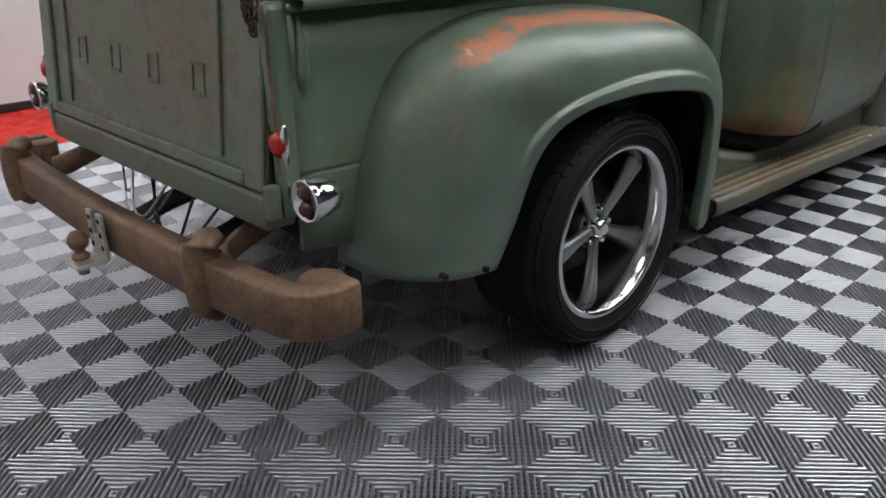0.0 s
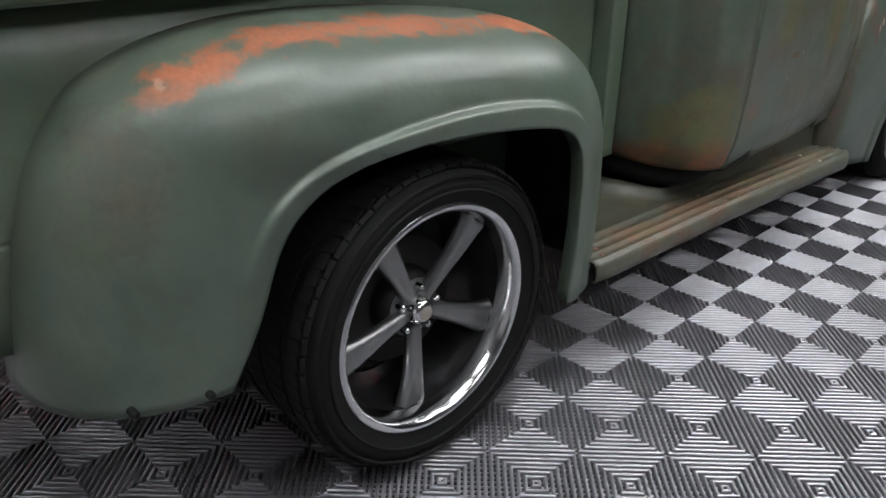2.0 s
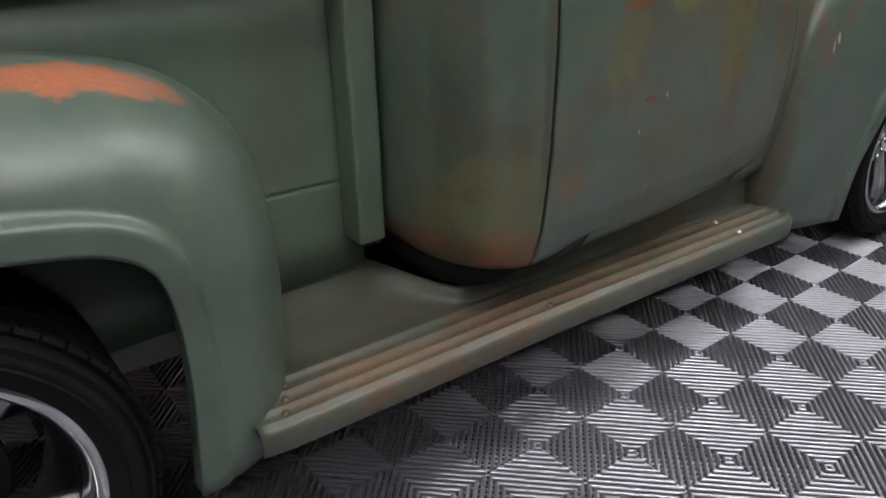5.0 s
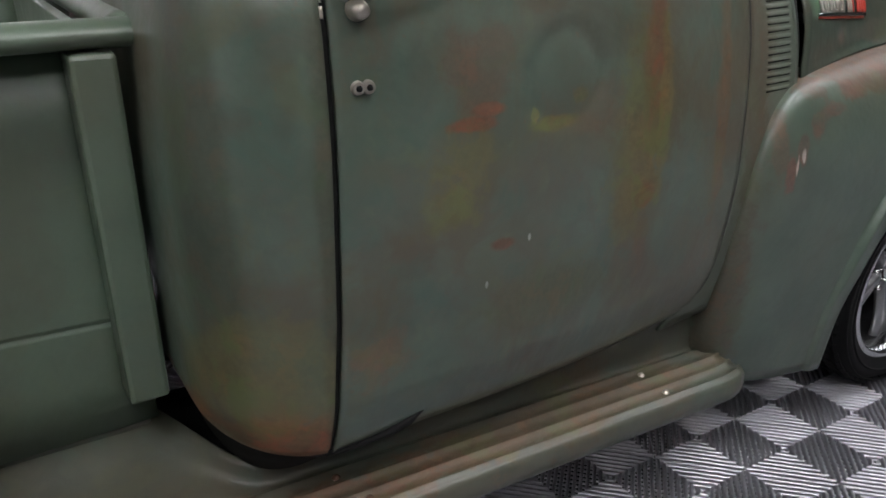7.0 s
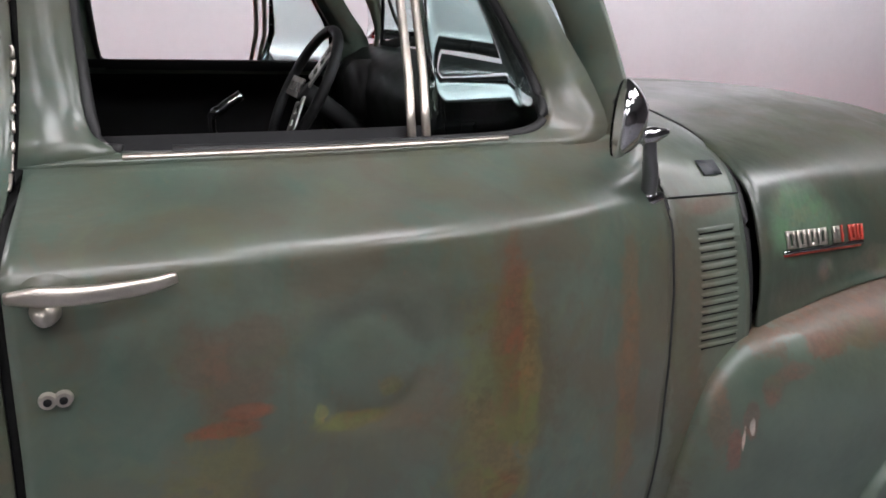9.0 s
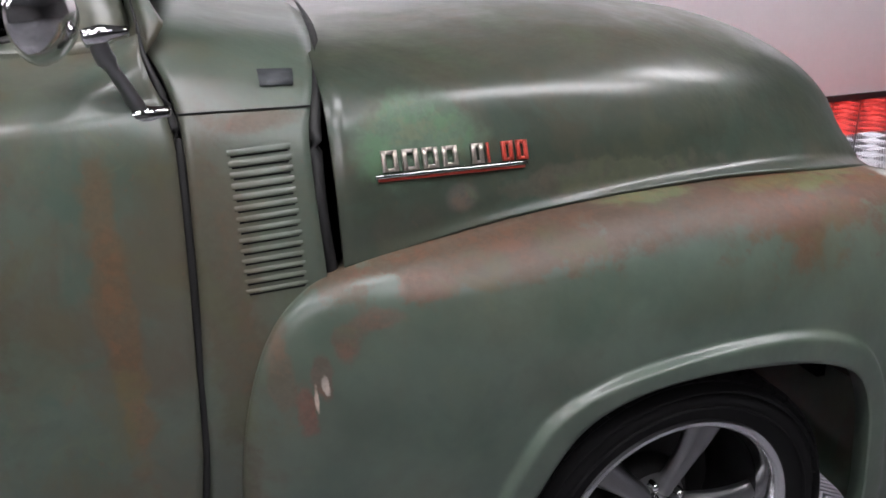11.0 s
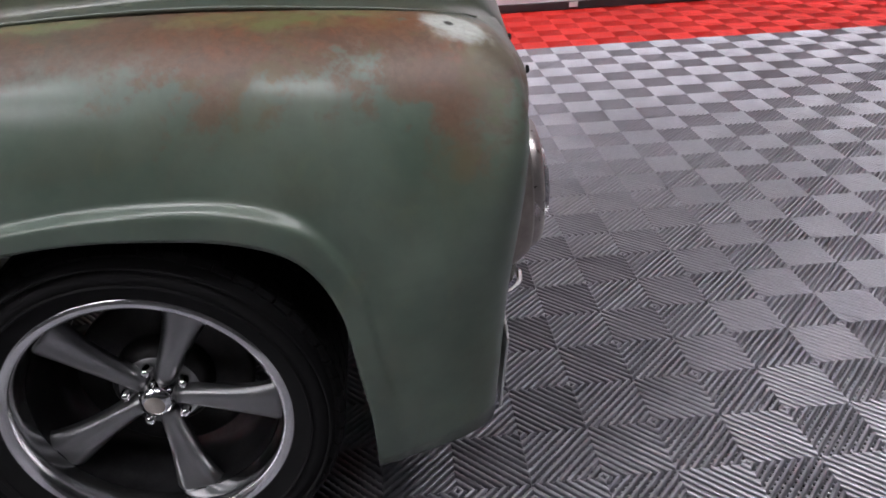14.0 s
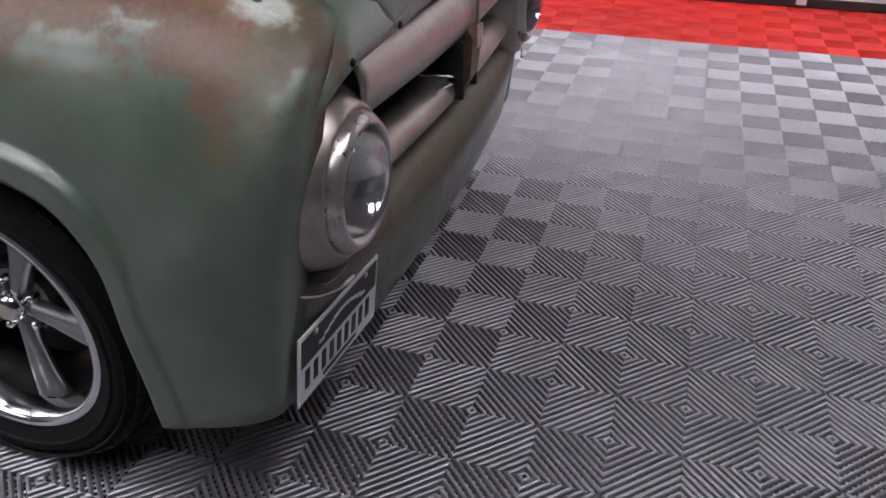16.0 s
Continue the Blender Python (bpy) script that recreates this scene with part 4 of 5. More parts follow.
# ---- cab ----
def side_y(x, z):
    """The cab side's y at a place."""
    y = np.interp(z, [0.44, 0.48, 0.55, 0.70, 0.90, 1.00, 1.08, 1.14, 1.19, 1.23, 1.27, 1.30, 1.75], [0.060, 0.036, 0.020, 0.013, 0.013, 0.018, 0.025, 0.034, 0.050, 0.070, 0.090, 0.103, 0.210])
    k = np.interp(z, [0.75, 0.90, 1.00, 1.10, 1.16, 1.24, 1.40, 1.75], [0.95, 1.15, 1.30, 1.55, 1.9, 1.7, 0.9, 0.5])
    return y + 0.115 * k * max(0.0, (x - 1.45) / 0.84) ** 2.0


def gap_front(z):
    return float(np.interp(z, [0.455, 0.475, 0.50, 0.54, 0.60, 0.68, 0.78, 0.90, 1.00, 1.10, 1.155, 1.20, 1.25, 1.29], [1.93, 1.975, 2.005, 2.025, 2.04, 2.052, 2.060, 2.068, 2.074, 2.078, 2.070, 2.045, 2.000, 1.955]))


def gap_rear(z):
    return float(np.interp(z, [0.45, 0.70, 0.95, 1.20, 1.45, 1.75], [1.160, 1.174, 1.181, 1.182, 1.190, 1.206]))


ZS = np.concatenate([np.linspace(0.456, 0.60, 12), np.linspace(0.62, 1.12, 40), np.linspace(1.135, 1.245, 14)])


def door(side):
    P = [[(x, side_y(x, z), z) for x in np.linspace(gap_rear(z), gap_front(z), 80)] for z in ZS]
    P = np.array(P)
    # an old ring-shaped dent and two shallow dings
    rad = np.hypot(P[..., 0] - 1.560, P[..., 2] - 0.995)
    P[..., 1] += 0.0050 * np.exp(-((rad - 0.068) / 0.012) ** 2) + 0.0012 * np.exp(-(rad / 0.05) ** 2)
    for dx, dz, w, h in ((1.47, 1.10, 0.035, 0.003), (1.36, 0.93, 0.05, 0.002), (1.75, 0.70, 0.06, 0.002)):
        P[..., 1] += h * np.exp(-(((P[..., 0] - dx) ** 2 + (P[..., 2] - dz) ** 2) / w ** 2))
    skin = sheet("door", side(P), PAINT_DOOR, truck, side(np.array((1.6, 0.9, 0.9))), 0.012, "closed green door with brown rust streaks")
    # upper frame round the window
    outer = spline([(1.178, 1.247), (1.187, 1.43), (1.197, 1.58), (1.212, 1.69), (1.29, 1.725), (1.45, 1.73), (1.58, 1.725), (1.65, 1.68), (1.74, 1.53), (1.83, 1.39), (1.928, 1.247), (1.70, 1.247), (1.40, 1.247), (1.178, 1.247)], 80)
    inner = spline([(1.275, 1.257), (1.240, 1.305), (1.236, 1.58), (1.248, 1.66), (1.31, 1.68), (1.45, 1.685), (1.54, 1.68), (1.60, 1.64), (1.685, 1.49), (1.775, 1.35), (1.806, 1.269), (1.70, 1.254), (1.40, 1.254), (1.275, 1.257)], 80)
    Q = []
    for k in range(80):
        row = []
        for f in (0.0, 0.5, 0.9, 1.0):
            x, z = outer[k] * (1 - f) + inner[k] * f
            row.append((x, side_y(x, z) + (0.012 if f == 1.0 else 0), z))
        Q.append(row)
    sheet("window_frame", side(Q), PAINT_DOOR, skin, side(np.array((1.5, 0.9, 1.5))), 0.03)
    seal = [side(np.array((x, side_y(x, z) + 0.012, z))) for x, z in inner[::4]]
    tube("window_seal", seal, 0.007, BLACK_TRIM, skin, "", 90, 6)
    sill = [side(np.array((x, side_y(x, 1.253) + 0.002, 1.253))) for x in np.linspace(1.275, 1.74, 8)]
    tube("sill_trim", sill, 0.006, DULL_CHROME, skin, "thin bright sill trim", 30, 8, (1, 0.6))
    for x0, x1 in ((1.608, 1.540), (1.628, 1.560)):
        post = [side(np.array((x0 + (x1 - x0) * t * 0.3, side_y(x0, 1.255 + 0.42 * t) + 0.016, 1.255 + 0.415 * t))) for t in (0, 0.5, 1)]
        tube("vent_post", post, 0.006, DULL_CHROME, skin, "bright vent window post", 12, 8)
    pane = []
    for z in np.linspace(1.247, 1.69, 6):
        x1 = np.interp(z, [1.265, 1.345, 1.485, 1.635, 1.69], [1.815, 1.78, 1.69, 1.61, 1.54])
        pane.append([(x, side_y(x, z) + 0.026, z) for x in np.linspace(1.63, max(x1, 1.64), 6)])
    g = sheet("vent_glass", side(pane), GLASS, skin, side(np.array((1.6, 0.9, 1.5))), 0.004, "greenish vent window glass")
    g.visible_shadow = False
    # handle and locks
    hx, hz = 1.207, 1.127
    tube("door_handle", [tuple(side(np.array(p))) for p in ((hx - 0.02, side_y(1.25, hz) - 0.012, hz + 0.002), (hx + 0.01, side_y(1.25, hz) - 0.028, hz + 0.006), (hx + 0.05, side_y(1.3, hz) - 0.034, hz + 0.006), (hx + 0.105, side_y(1.35, hz) - 0.030, hz + 0.007), (hx + 0.138, side_y(1.4, hz) - 0.020, hz + 0.010))],
         [0.006, 0.010, 0.0095, 0.008, 0.006], DULL_CHROME, skin, "dull chrome lever door handle", 26, 12, (0.75, 1.1))
    for (px, pz, r, name) in ((hx + 0.012, hz - 0.019, 0.012, "handle_boss"),):
        c = side(np.array((px, side_y(px, pz), pz)))
        s = -1 if c[1] < MID else 1
        lathe(name, [(0, 0.024 * s), (r * 0.7, 0.022 * s), (r, 0.012 * s), (r * 1.3, -0.002 * s)], tuple(c), DULL_CHROME, skin, "", 24)
    plate = []
    for r in (1.0, 0.85, 0.4, 0.0):
        plate.append([side(np.array((hx + 0.016 + 0.026 * r * math.cos(a), side_y(1.27, hz) - 0.010 * (1 - r ** 2) - 0.001, hz + 0.002 + 0.019 * r * math.sin(a)))) for a in np.linspace(0, 2 * math.pi, 28, endpoint=False)])
    sheet("handle_plate", plate, PAINT_CORNER, skin, side(np.array((1.27, 0.5, hz))), 0, "worn green oval handle plate", close_v=True)
    c = side(np.array((1.219, side_y(1.22, 1.015), 1.015)))
    s = -1 if c[1] < MID else 1
    bm = bmesh.new()
    for dx in (-0.0075, 0.0075):
        bmesh.ops.create_cone(bm, cap_ends=True, segments=24, radius1=0.0095, radius2=0.008, depth=0.006, matrix=Matrix.Translation((c[0] + dx, c[1] + s * 0.003, c[2])) @ pose(0, 0, 0, 90, 0, 0))
    part("lock_plate", bm, DULL_CHROME, skin, "worn metal lock plate", smooth=False)
    for dx in (-0.0075, 0.0075):
        lathe("keyhole", [(0, 0.0085 * s), (0.004, 0.008 * s), (0.0045, 0.004 * s)], (c[0] + dx, c[1], c[2]), BLACK, skin, "", 12)
    return skin


both(door)


def door_gap(side):
    """Dark seals that show in the gaps round the door."""
    back = [tuple(side(np.array((gap_rear(z) - 0.005, side_y(1.2, z) + 0.013, z)))) for z in np.linspace(0.46, 1.70, 20)]
    tube("door_seal", back, 0.007, BLACK, truck, "black door seal", 60, 6)
    front = [tuple(side(np.array((gap_front(z) + 0.004, side_y(gap_front(z), z) + 0.008, z)))) for z in np.linspace(0.46, 1.29, 24)]
    tube("door_seal", front, 0.006, BLACK_TRIM, truck, "black door seal", 60, 6)
    under = [tuple(side(np.array(p))) for p in ((1.130, 0.066, 0.455), (1.170, 0.054, 0.455), (1.215, 0.048, 0.459), (1.255, 0.043, 0.466), (1.285, 0.040, 0.476), (1.302, 0.038, 0.484), (1.314, 0.037, 0.489))]
    edge = random.Random(5)
    for k in range(34):
        z = 1.10 + 0.018 * k
        if edge.random() < 0.75:
            tube("chipped_edge", [tuple(side(np.array((gap_rear(zz) - 0.0100 + edge.uniform(-0.001, 0.001), side_y(1.2, zz) - 0.0005, zz)))) for zz in (z, z + 0.006, z + edge.uniform(0.009, 0.016))], edge.uniform(0.0012, 0.0026), DULL_CHROME, truck, "", 5, 5)
    tube("corner_seal", under, [0.005, 0.007, 0.006, 0.010, 0.012, 0.006, 0.003], BLACK, truck, "black gap and chipped edge under the door", 30, 8, (1, 0.8))
    # one black sheet for the rubber and the shaded void below the corner
    skirt = spline([(1.035, 0.40, 0.405, 0.475), (1.035, 0.28, 0.402, 0.475), (1.050, 0.19, 0.398, 0.475), (1.075, 0.125, 0.405, 0.472), (1.110, 0.088, 0.418, 0.470), (1.150, 0.070, 0.434, 0.466), (1.185, 0.062, 0.448, 0.464)], 30)
    sheet("corner_skirt", side([[(x, y + 0.010 * (1 - k), z0 + (z1 - z0) * k) for k in (0, 0.33, 0.66, 1)] for x, y, z0, z1 in skirt]), BLACK, truck, side(np.array((1.6, 0.9, 0.45))), 0.006, "black sheet for rubber and dark void under the cab corner")


both(door_gap)


def corner_back(z):
    return float(np.interp(z, [0.46, 0.85, 1.06, 1.33, 1.76], [0.995, 0.998, 1.010, 1.042, 1.100]))


def cab_corner(side):
    P = []
    for z in np.concatenate([np.linspace(0.462, 0.60, 10), np.linspace(0.64, 1.76, 40)]):
        y0 = side_y(1.19, z)
        edge = gap_rear(z) - 0.0105
        pinch = 0.035 * max(0, (0.55 - z) / 0.088) ** 2
        back = corner_back(z) + 0.8 * pinch
        row = []
        for th in np.linspace(0, math.pi / 2, 30):
            row.append((edge - (edge - back) * math.sin(th) ** 0.92, y0 + pinch * math.sin(th) + (0.22 - y0) * (1 - math.cos(th) ** 0.92), z))
        for y in (0.45, 0.70, MID):
            row.append((back, y, z))
        P.append(row)
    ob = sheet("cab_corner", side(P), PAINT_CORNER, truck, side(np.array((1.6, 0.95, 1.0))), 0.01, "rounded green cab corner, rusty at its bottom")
    # raised outline of the pressed upper panel
    loop = []
    for x, z in spline([(1.170, 1.67), (1.164, 1.47), (1.160, 1.37), (1.152, 1.292), (1.138, 1.257), (1.112, 1.242), (1.085, 1.240), (1.065, 1.241), (1.052, 1.244)], 40):
        y0, edge, back = side_y(1.19, z), gap_rear(z) - 0.0105, corner_back(z)
        sn = min(1, max(0, (edge - x) / (edge - back)))
        th = math.asin(sn ** (1 / 0.92))
        loop.append(tuple(side(np.array((x, y0 + (0.22 - y0) * (1 - math.cos(th) ** 0.92) + 0.0015, z)))))
    tube("pressed_edge", loop, 0.0065, PAINT_CORNER, ob, "", 70, 8)
    return ob


both(cab_corner)


def cowl(side):
    rows = []
    # section from sill to centre line: y at the door edge, y at the hood edge, z at each
    sec0 = [(0.10, .42), (0.085, .55), (0.075, .75), (0.094, .90), (0.107, 1.00), (0.137, 1.10), (0.172, 1.155), (0.205, 1.20), (0.26, 1.26), (0.55, 1.285), (mid(2.0), 1.29)]
    sec1 = [(0.13, .42), (0.115, .55), (0.105, .75), (0.106, .90), (0.124, 1.00), (0.160, 1.09), (0.210, 1.145), (0.275, 1.178), (0.40, 1.210), (0.65, 1.238), (mid(2.3), 1.246)]
    xs0 = [1.92, 2.036, 2.064, 2.078, 2.084, 2.088, 2.080, 2.055, 1.985, 2.03, 2.06]
    xs1 = [2.25, 2.25, 2.252, 2.252, 2.250, 2.252, 2.268, 2.28, 2.295, 2.305, 2.308]
    a, b = spline(sec0, 56), spline(sec1, 56)
    xa, xb = spline([[v] for v in xs0], 56)[:, 0], spline([[v] for v in xs1], 56)[:, 0]
    for i in range(56):
        rows.append([(xa[i] + (xb[i] - xa[i]) * t, a[i][0] + (b[i][0] - a[i][0]) * t, a[i][1] + (b[i][1] - a[i][1]) * t) for t in np.linspace(0, 1, 14)])
    ob = sheet("cowl", side(rows), PAINT_COWL, truck, side(np.array((2.1, 0.9, 0.6))), 0.008, "green cowl panel with a column of louvres")
    def on(x, z):
        k = np.interp(z, a[:42, 1], np.arange(42))
        near, far = float(np.interp(k, np.arange(56), a[:, 0])), float(np.interp(k, np.arange(56), b[:, 0]))
        x0, x1 = float(np.interp(k, np.arange(56), xa)), float(np.interp(k, np.arange(56), xb))
        return near + (far - near) * (x - x0) / (x1 - x0), (far - near) / (x1 - x0)
    for k in range(14):
        z = 0.899 + k * 0.0141
        P = []
        for x in np.linspace(2.140, 2.224, 9):
            y, _ = on(x, z)
            e = math.sin(math.pi * min(max((x - 2.138) / 0.088, 0), 1)) ** 0.35
            P.append([(x, y + 0.002, z + 0.0052), (x, y - 0.0004 * e, z + 0.0030), (x, y - 0.0022 * e, z - 0.0008), (x, y - 0.0025 * e, z - 0.0018), (x, y - 0.0018 * e, z - 0.0024), (x, y + 0.003, z - 0.0022)])
        sheet("louvre", side(P), PAINT_COWL, ob, side(np.array((2.18, 0.5, z))), 0)
        tube("slit", [tuple(side(np.array((x, on(x, z)[0] - 0.0003, z - 0.0036)))) for x in (2.144, 2.18, 2.220)], 0.0015, BLACK, ob, "", 8, 6)
    seam = []
    for x in np.linspace(2.085, 2.262, 8):
        y, _ = on(x, 1.134)
        seam.append(tuple(side(np.array((x, y + 0.0005, 1.137 - 0.05 * (x - 2.085))))))
    tube("panel_seam", seam, 0.0014, BLACK_TRIM, ob, "", 24, 6)
    P = []
    for i in range(56):
        if 1.150 <= a[i][1] * 0.2 + b[i][1] * 0.8 <= 1.176:
            P.append([(xa[i] + (xb[i] - xa[i]) * t, a[i][0] + (b[i][0] - a[i][0]) * t - 0.0025, a[i][1] + (b[i][1] - a[i][1]) * t + 0.0025) for t in (0.62, 0.74, 0.86)])
    if len(P) > 1:
        sheet("sticker", side(P), STICKER, ob, side(np.array((2.1, 0.9, 0.6))), 0.0015, "small dark grey sticker")
    return ob


both(cowl)


def hood_gap(side):
    pts = [(2.262, .116, .895), (2.258, .118, .95), (2.256, .128, 1.01), (2.262, .165, 1.10), (2.278, .225, 1.155), (2.29, .30, 1.185), (2.302, .42, 1.212), (2.312, .66, 1.238), (2.314, mid(2.3), 1.246)]
    tube("hood_seal", [tuple(side(np.array((x, y + 0.010, z - 0.006)))) for x, y, z in pts], 0.010, BLACK_TRIM, truck, "black seal in the hood gap", 60, 8)


both(hood_gap)

HOOD = [
    (2.279, [(.114, .908), (.120, .975), (.138, 1.05), (.200, 1.145), (.36, 1.202), (.65, 1.240), (mid(2.27), 1.250)]),
    (2.58, [(.168, .934), (.186, .985), (.208, 1.055), (.262, 1.135), (.40, 1.190), (.64, 1.232), (mid(2.58), 1.244)]),
    (2.93, [(.190, .946), (.222, .975), (.250, 1.04), (.312, 1.115), (.43, 1.172), (.66, 1.215), (mid(2.93), 1.226)]),
    (3.20, [(.212, .928), (.270, .955), (.312, 1.01), (.375, 1.075), (.48, 1.130), (.67, 1.172), (mid(3.2), 1.184)]),
    (3.38, [(.300, .888), (.355, .915), (.405, .960), (.455, 1.015), (.55, 1.060), (.71, 1.095), (mid(3.38), 1.105)]),
    (3.445, [(.365, .846), (.405, .862), (.455, .884), (.515, .908), (.595, .93), (.73, .945), (mid(3.44), .95)]),
    (3.466, [(.385, .818), (.420, .826), (.465, .836), (.525, .846), (.61, .856), (.74, .864), (mid(3.47), .868)]),
]

# the lower edge flares out a little
HOOD = [(x, [s[0], (s[0][0] + 0.66 * (s[1][0] - s[0][0]), s[0][1] + 0.34 * (s[1][1] - s[0][1]))] + s[1:]) for x, s in HOOD]


def hood(side):
    secs = np.array([spline(s, 40) for _, s in HOOD])
    xs = np.array([[x] for x, _ in HOOD])
    stations = spline(np.concatenate([xs, secs.reshape(len(HOOD), -1)], axis=1), 60)
    P = [[(row[0], y, z) for y, z in row[1:].reshape(-1, 2)] for row in stations]
    return sheet("hood", side(P), PAINT_HOOD, truck, side(np.array((2.8, 0.95, 0.7))), 0.006, "dark green rounded hood, scuffed along its lower edge")


both(hood)

# side emblem: plain bright blocks over a red and chrome bar
def emblem(side):
    def on_hood(x, z):
        t = np.interp(x, [r[0] for r in HOOD], range(len(HOOD)))
        i = min(int(t), len(HOOD) - 2)
        s = spline(HOOD[i][1], 40) * (1 - t + i) + spline(HOOD[i + 1][1], 40) * (t - i)
        return float(np.interp(z, s[:, 1], s[:, 0]))
    base = None
    bars = [(2.350 + 0.032 * k, 0.024) for k in range(4)] + [(2.350 + 0.145 + 0.026 * k, 0.019 if k != 1 else 0.008) for k in range(4)]

    def strip(name, x0, x1, z0, z1, out, mat, parent, thick, nx=4, label=""):
        P = [[(x, on_hood(x, z - (x - 2.34) * 0.07) - out, z - (x - 2.34) * 0.07) for z in np.linspace(z0, z1, 4)] for x in np.linspace(x0, x1, nx)]
        return sheet(name, side(P), mat, parent, side(np.array((2.5, 0.8, 1.0))), thick, label)
    base = strip("side_emblem", 2.338, 2.590, 1.025, 1.030, 0.006, CHROME, truck, 0.005, 20, "chrome and red side emblem of plain blocks")
    for k, (x, w) in enumerate(bars):
        mat = DULL_CHROME if k < 5 else EMBLEM_RED
        q = min(0.0062, w * 0.42)
        strip("emblem_block", x, x + q, 1.033, 1.062, 0.006, mat, base, 0.004)
        if w > 0.012:
            strip("emblem_stroke", x + w - q, x + w, 1.033, 1.062, 0.006, mat, base, 0.004)
            strip("emblem_stroke", x + q, x + w - q, 1.057, 1.062, 0.006, mat, base, 0.004)
            strip("emblem_stroke", x + q, x + w - q, 1.033, 1.038, 0.006, mat, base, 0.004)
    strip("emblem_bar", 2.342, 2.586, 1.020, 1.025, 0.003, EMBLEM_RED, base, 0.004, 20)


both(emblem)


# mirror on the door hinge
def mirror(side):
    SHIFT = np.array((0.032, 0.046, -0.006))
    s = -1 if side(np.array((0, 0.1, 0)))[1] < MID else 1
    foot = tube("mirror_foot", [tuple(side(np.array(p) + SHIFT)) for p in ((1.986, 0.118, 1.140), (2.009, 0.103, 1.146), (2.044, 0.112, 1.146))], [0.011, 0.016, 0.010], CHROME, truck, "round chrome mirror on a grey arm", 12, 12)
    tube("mirror_arm", [tuple(side(np.array(p) + SHIFT)) for p in ((2.012, 0.107, 1.140), (2.001, 0.088, 1.18), (1.983, 0.073, 1.225), (1.979, 0.07, 1.248))], [0.013, 0.012, 0.012, 0.010], SPOKE_GREY, foot, "grey mirror arm", 14, 10, (1, 0.6))
    tube("mirror_clamp", [tuple(side(np.array(p) + SHIFT)) for p in ((1.964, 0.072, 1.248), (1.984, 0.072, 1.251), (2.014, 0.08, 1.253))], [0.011, 0.013, 0.006], CHROME, foot, "", 12, 10)
    h = tuple(side(np.array((1.926, 0.068, 1.276)) + SHIFT))
    head = lathe("mirror_head", [(0, 0.034), (0.025, 0.030), (0.043, 0.018), (0.054, 0.004), (0.057, -0.004), (0.053, -0.008)], (0, 0, 0), CHROME, foot, "", 40, "x")
    head.matrix_basis = Matrix.Translation(h) @ pose(0, 0, 0, 0, 4, s * 28)
    gl = lathe("mirror_glass", [(0, -0.006), (0.053, -0.006)], (0, 0, 0), CHROME, foot, "mirror glass", 40, "x")
    gl.matrix_basis = head.matrix_basis


both(mirror)


# ---- upper cab ----
def pillar(side):
    tube("windshield_pillar", [tuple(side(np.array(p))) for p in ((2.035, 0.225, 1.215), (1.975, 0.21, 1.295), (1.885, 0.205, 1.44), (1.79, 0.215, 1.59), (1.69, 0.23, 1.74))], [0.05, 0.042, 0.036, 0.034, 0.04], PAINT_CORNER, truck, "green windshield pillar", 30, 12, (0.55, 1.1))
    tube("windshield_rubber", [tuple(side(np.array(p))) for p in ((1.76, 0.27, 1.70), (1.89, 0.25, 1.50), (1.985, 0.25, 1.345), (2.015, 0.30, 1.30), (2.05, 0.45, 1.315), (2.085, 0.70, 1.318), (2.095, mid(2.1), 1.32))], 0.014, BLACK_TRIM, truck, "black windshield rubber", 60, 8)
    tube("wiper", [tuple(side(np.array(p))) for p in ((2.13, 0.42, 1.300), (2.115, 0.42, 1.325), (2.06, 0.46, 1.36), (2.0, 0.52, 1.46))], 0.006, CHROME, truck, "chrome wiper", 16, 8)


both(pillar)
P = []
for t in np.linspace(0, 1, 10):
    z = 1.315 + 0.40 * t
    P.append([(2.095 - 0.12 * abs((y - MID) / 0.74) ** 2.4 - 0.33 * t + 0.03 * t * abs((y - MID) / 0.74) ** 2, y + (0.03 * t * (1 if y < MID else -1) if abs(y - MID) > 0.3 else 0), z) for y in np.linspace(0.22, 2 * MID - 0.22, 24)])
ws = sheet("windshield", P, GLASS, truck, (1.4, MID, 1.4), 0.005, "curved greenish windshield")
ws.visible_shadow = False
P = []
for u in np.linspace(-1, 1, 40):
    row = []
    for v in np.linspace(-1, 1, 40):
        a, b = np.sign(u) * abs(u) ** 0.8, np.sign(v) * abs(v) ** 0.8
        x = 1.385 + a * (0.33 if a > 0 else 0.32)
        y = MID + b * (MID - 0.205)
        h = max(0.0, 1 - abs(a) ** 3.2) ** 0.5 * max(0.0, 1 - abs(b) ** 3.2) ** 0.5
        row.append((x, y, 1.735 + 0.115 * h))
    P.append(row)
sheet("roof", P, PAINT_CORNER, truck, (1.4, MID, 1.2), 0.02, "smooth rounded green roof")

# ---- interior ----
def door_card(side):
    P = [[(x, side_y(x, z) + 0.05, z) for x in np.linspace(gap_rear(z) + 0.02, 1.93, 12)] for z in np.linspace(0.50, 1.262, 14)]
    sheet("door_card", side(P), SEAT, truck, side(np.array((1.6, -0.4, 0.9))), 0.006, "dark inner door panel")
    P = [[(x, side_y(x, z) + 0.06, z) for x in np.linspace(2.0, 2.2, 6)] for z in np.linspace(0.50, 1.0, 10)]
    sheet("kick_panel", side(P), SEAT, truck, side(np.array((1.6, -0.4, 0.9))), 0.006, "dark kick panel")


both(door_card)
boxed("cab_floor", (1.10, 2.20, 0.11, 2 * MID - 0.14, 0.475, 0.495), BLACK, truck, 0.003)
boxed("firewall", (2.22, 2.24, 0.26, 2 * MID - 0.30, 0.47, 1.05), BLACK, truck, 0.003)
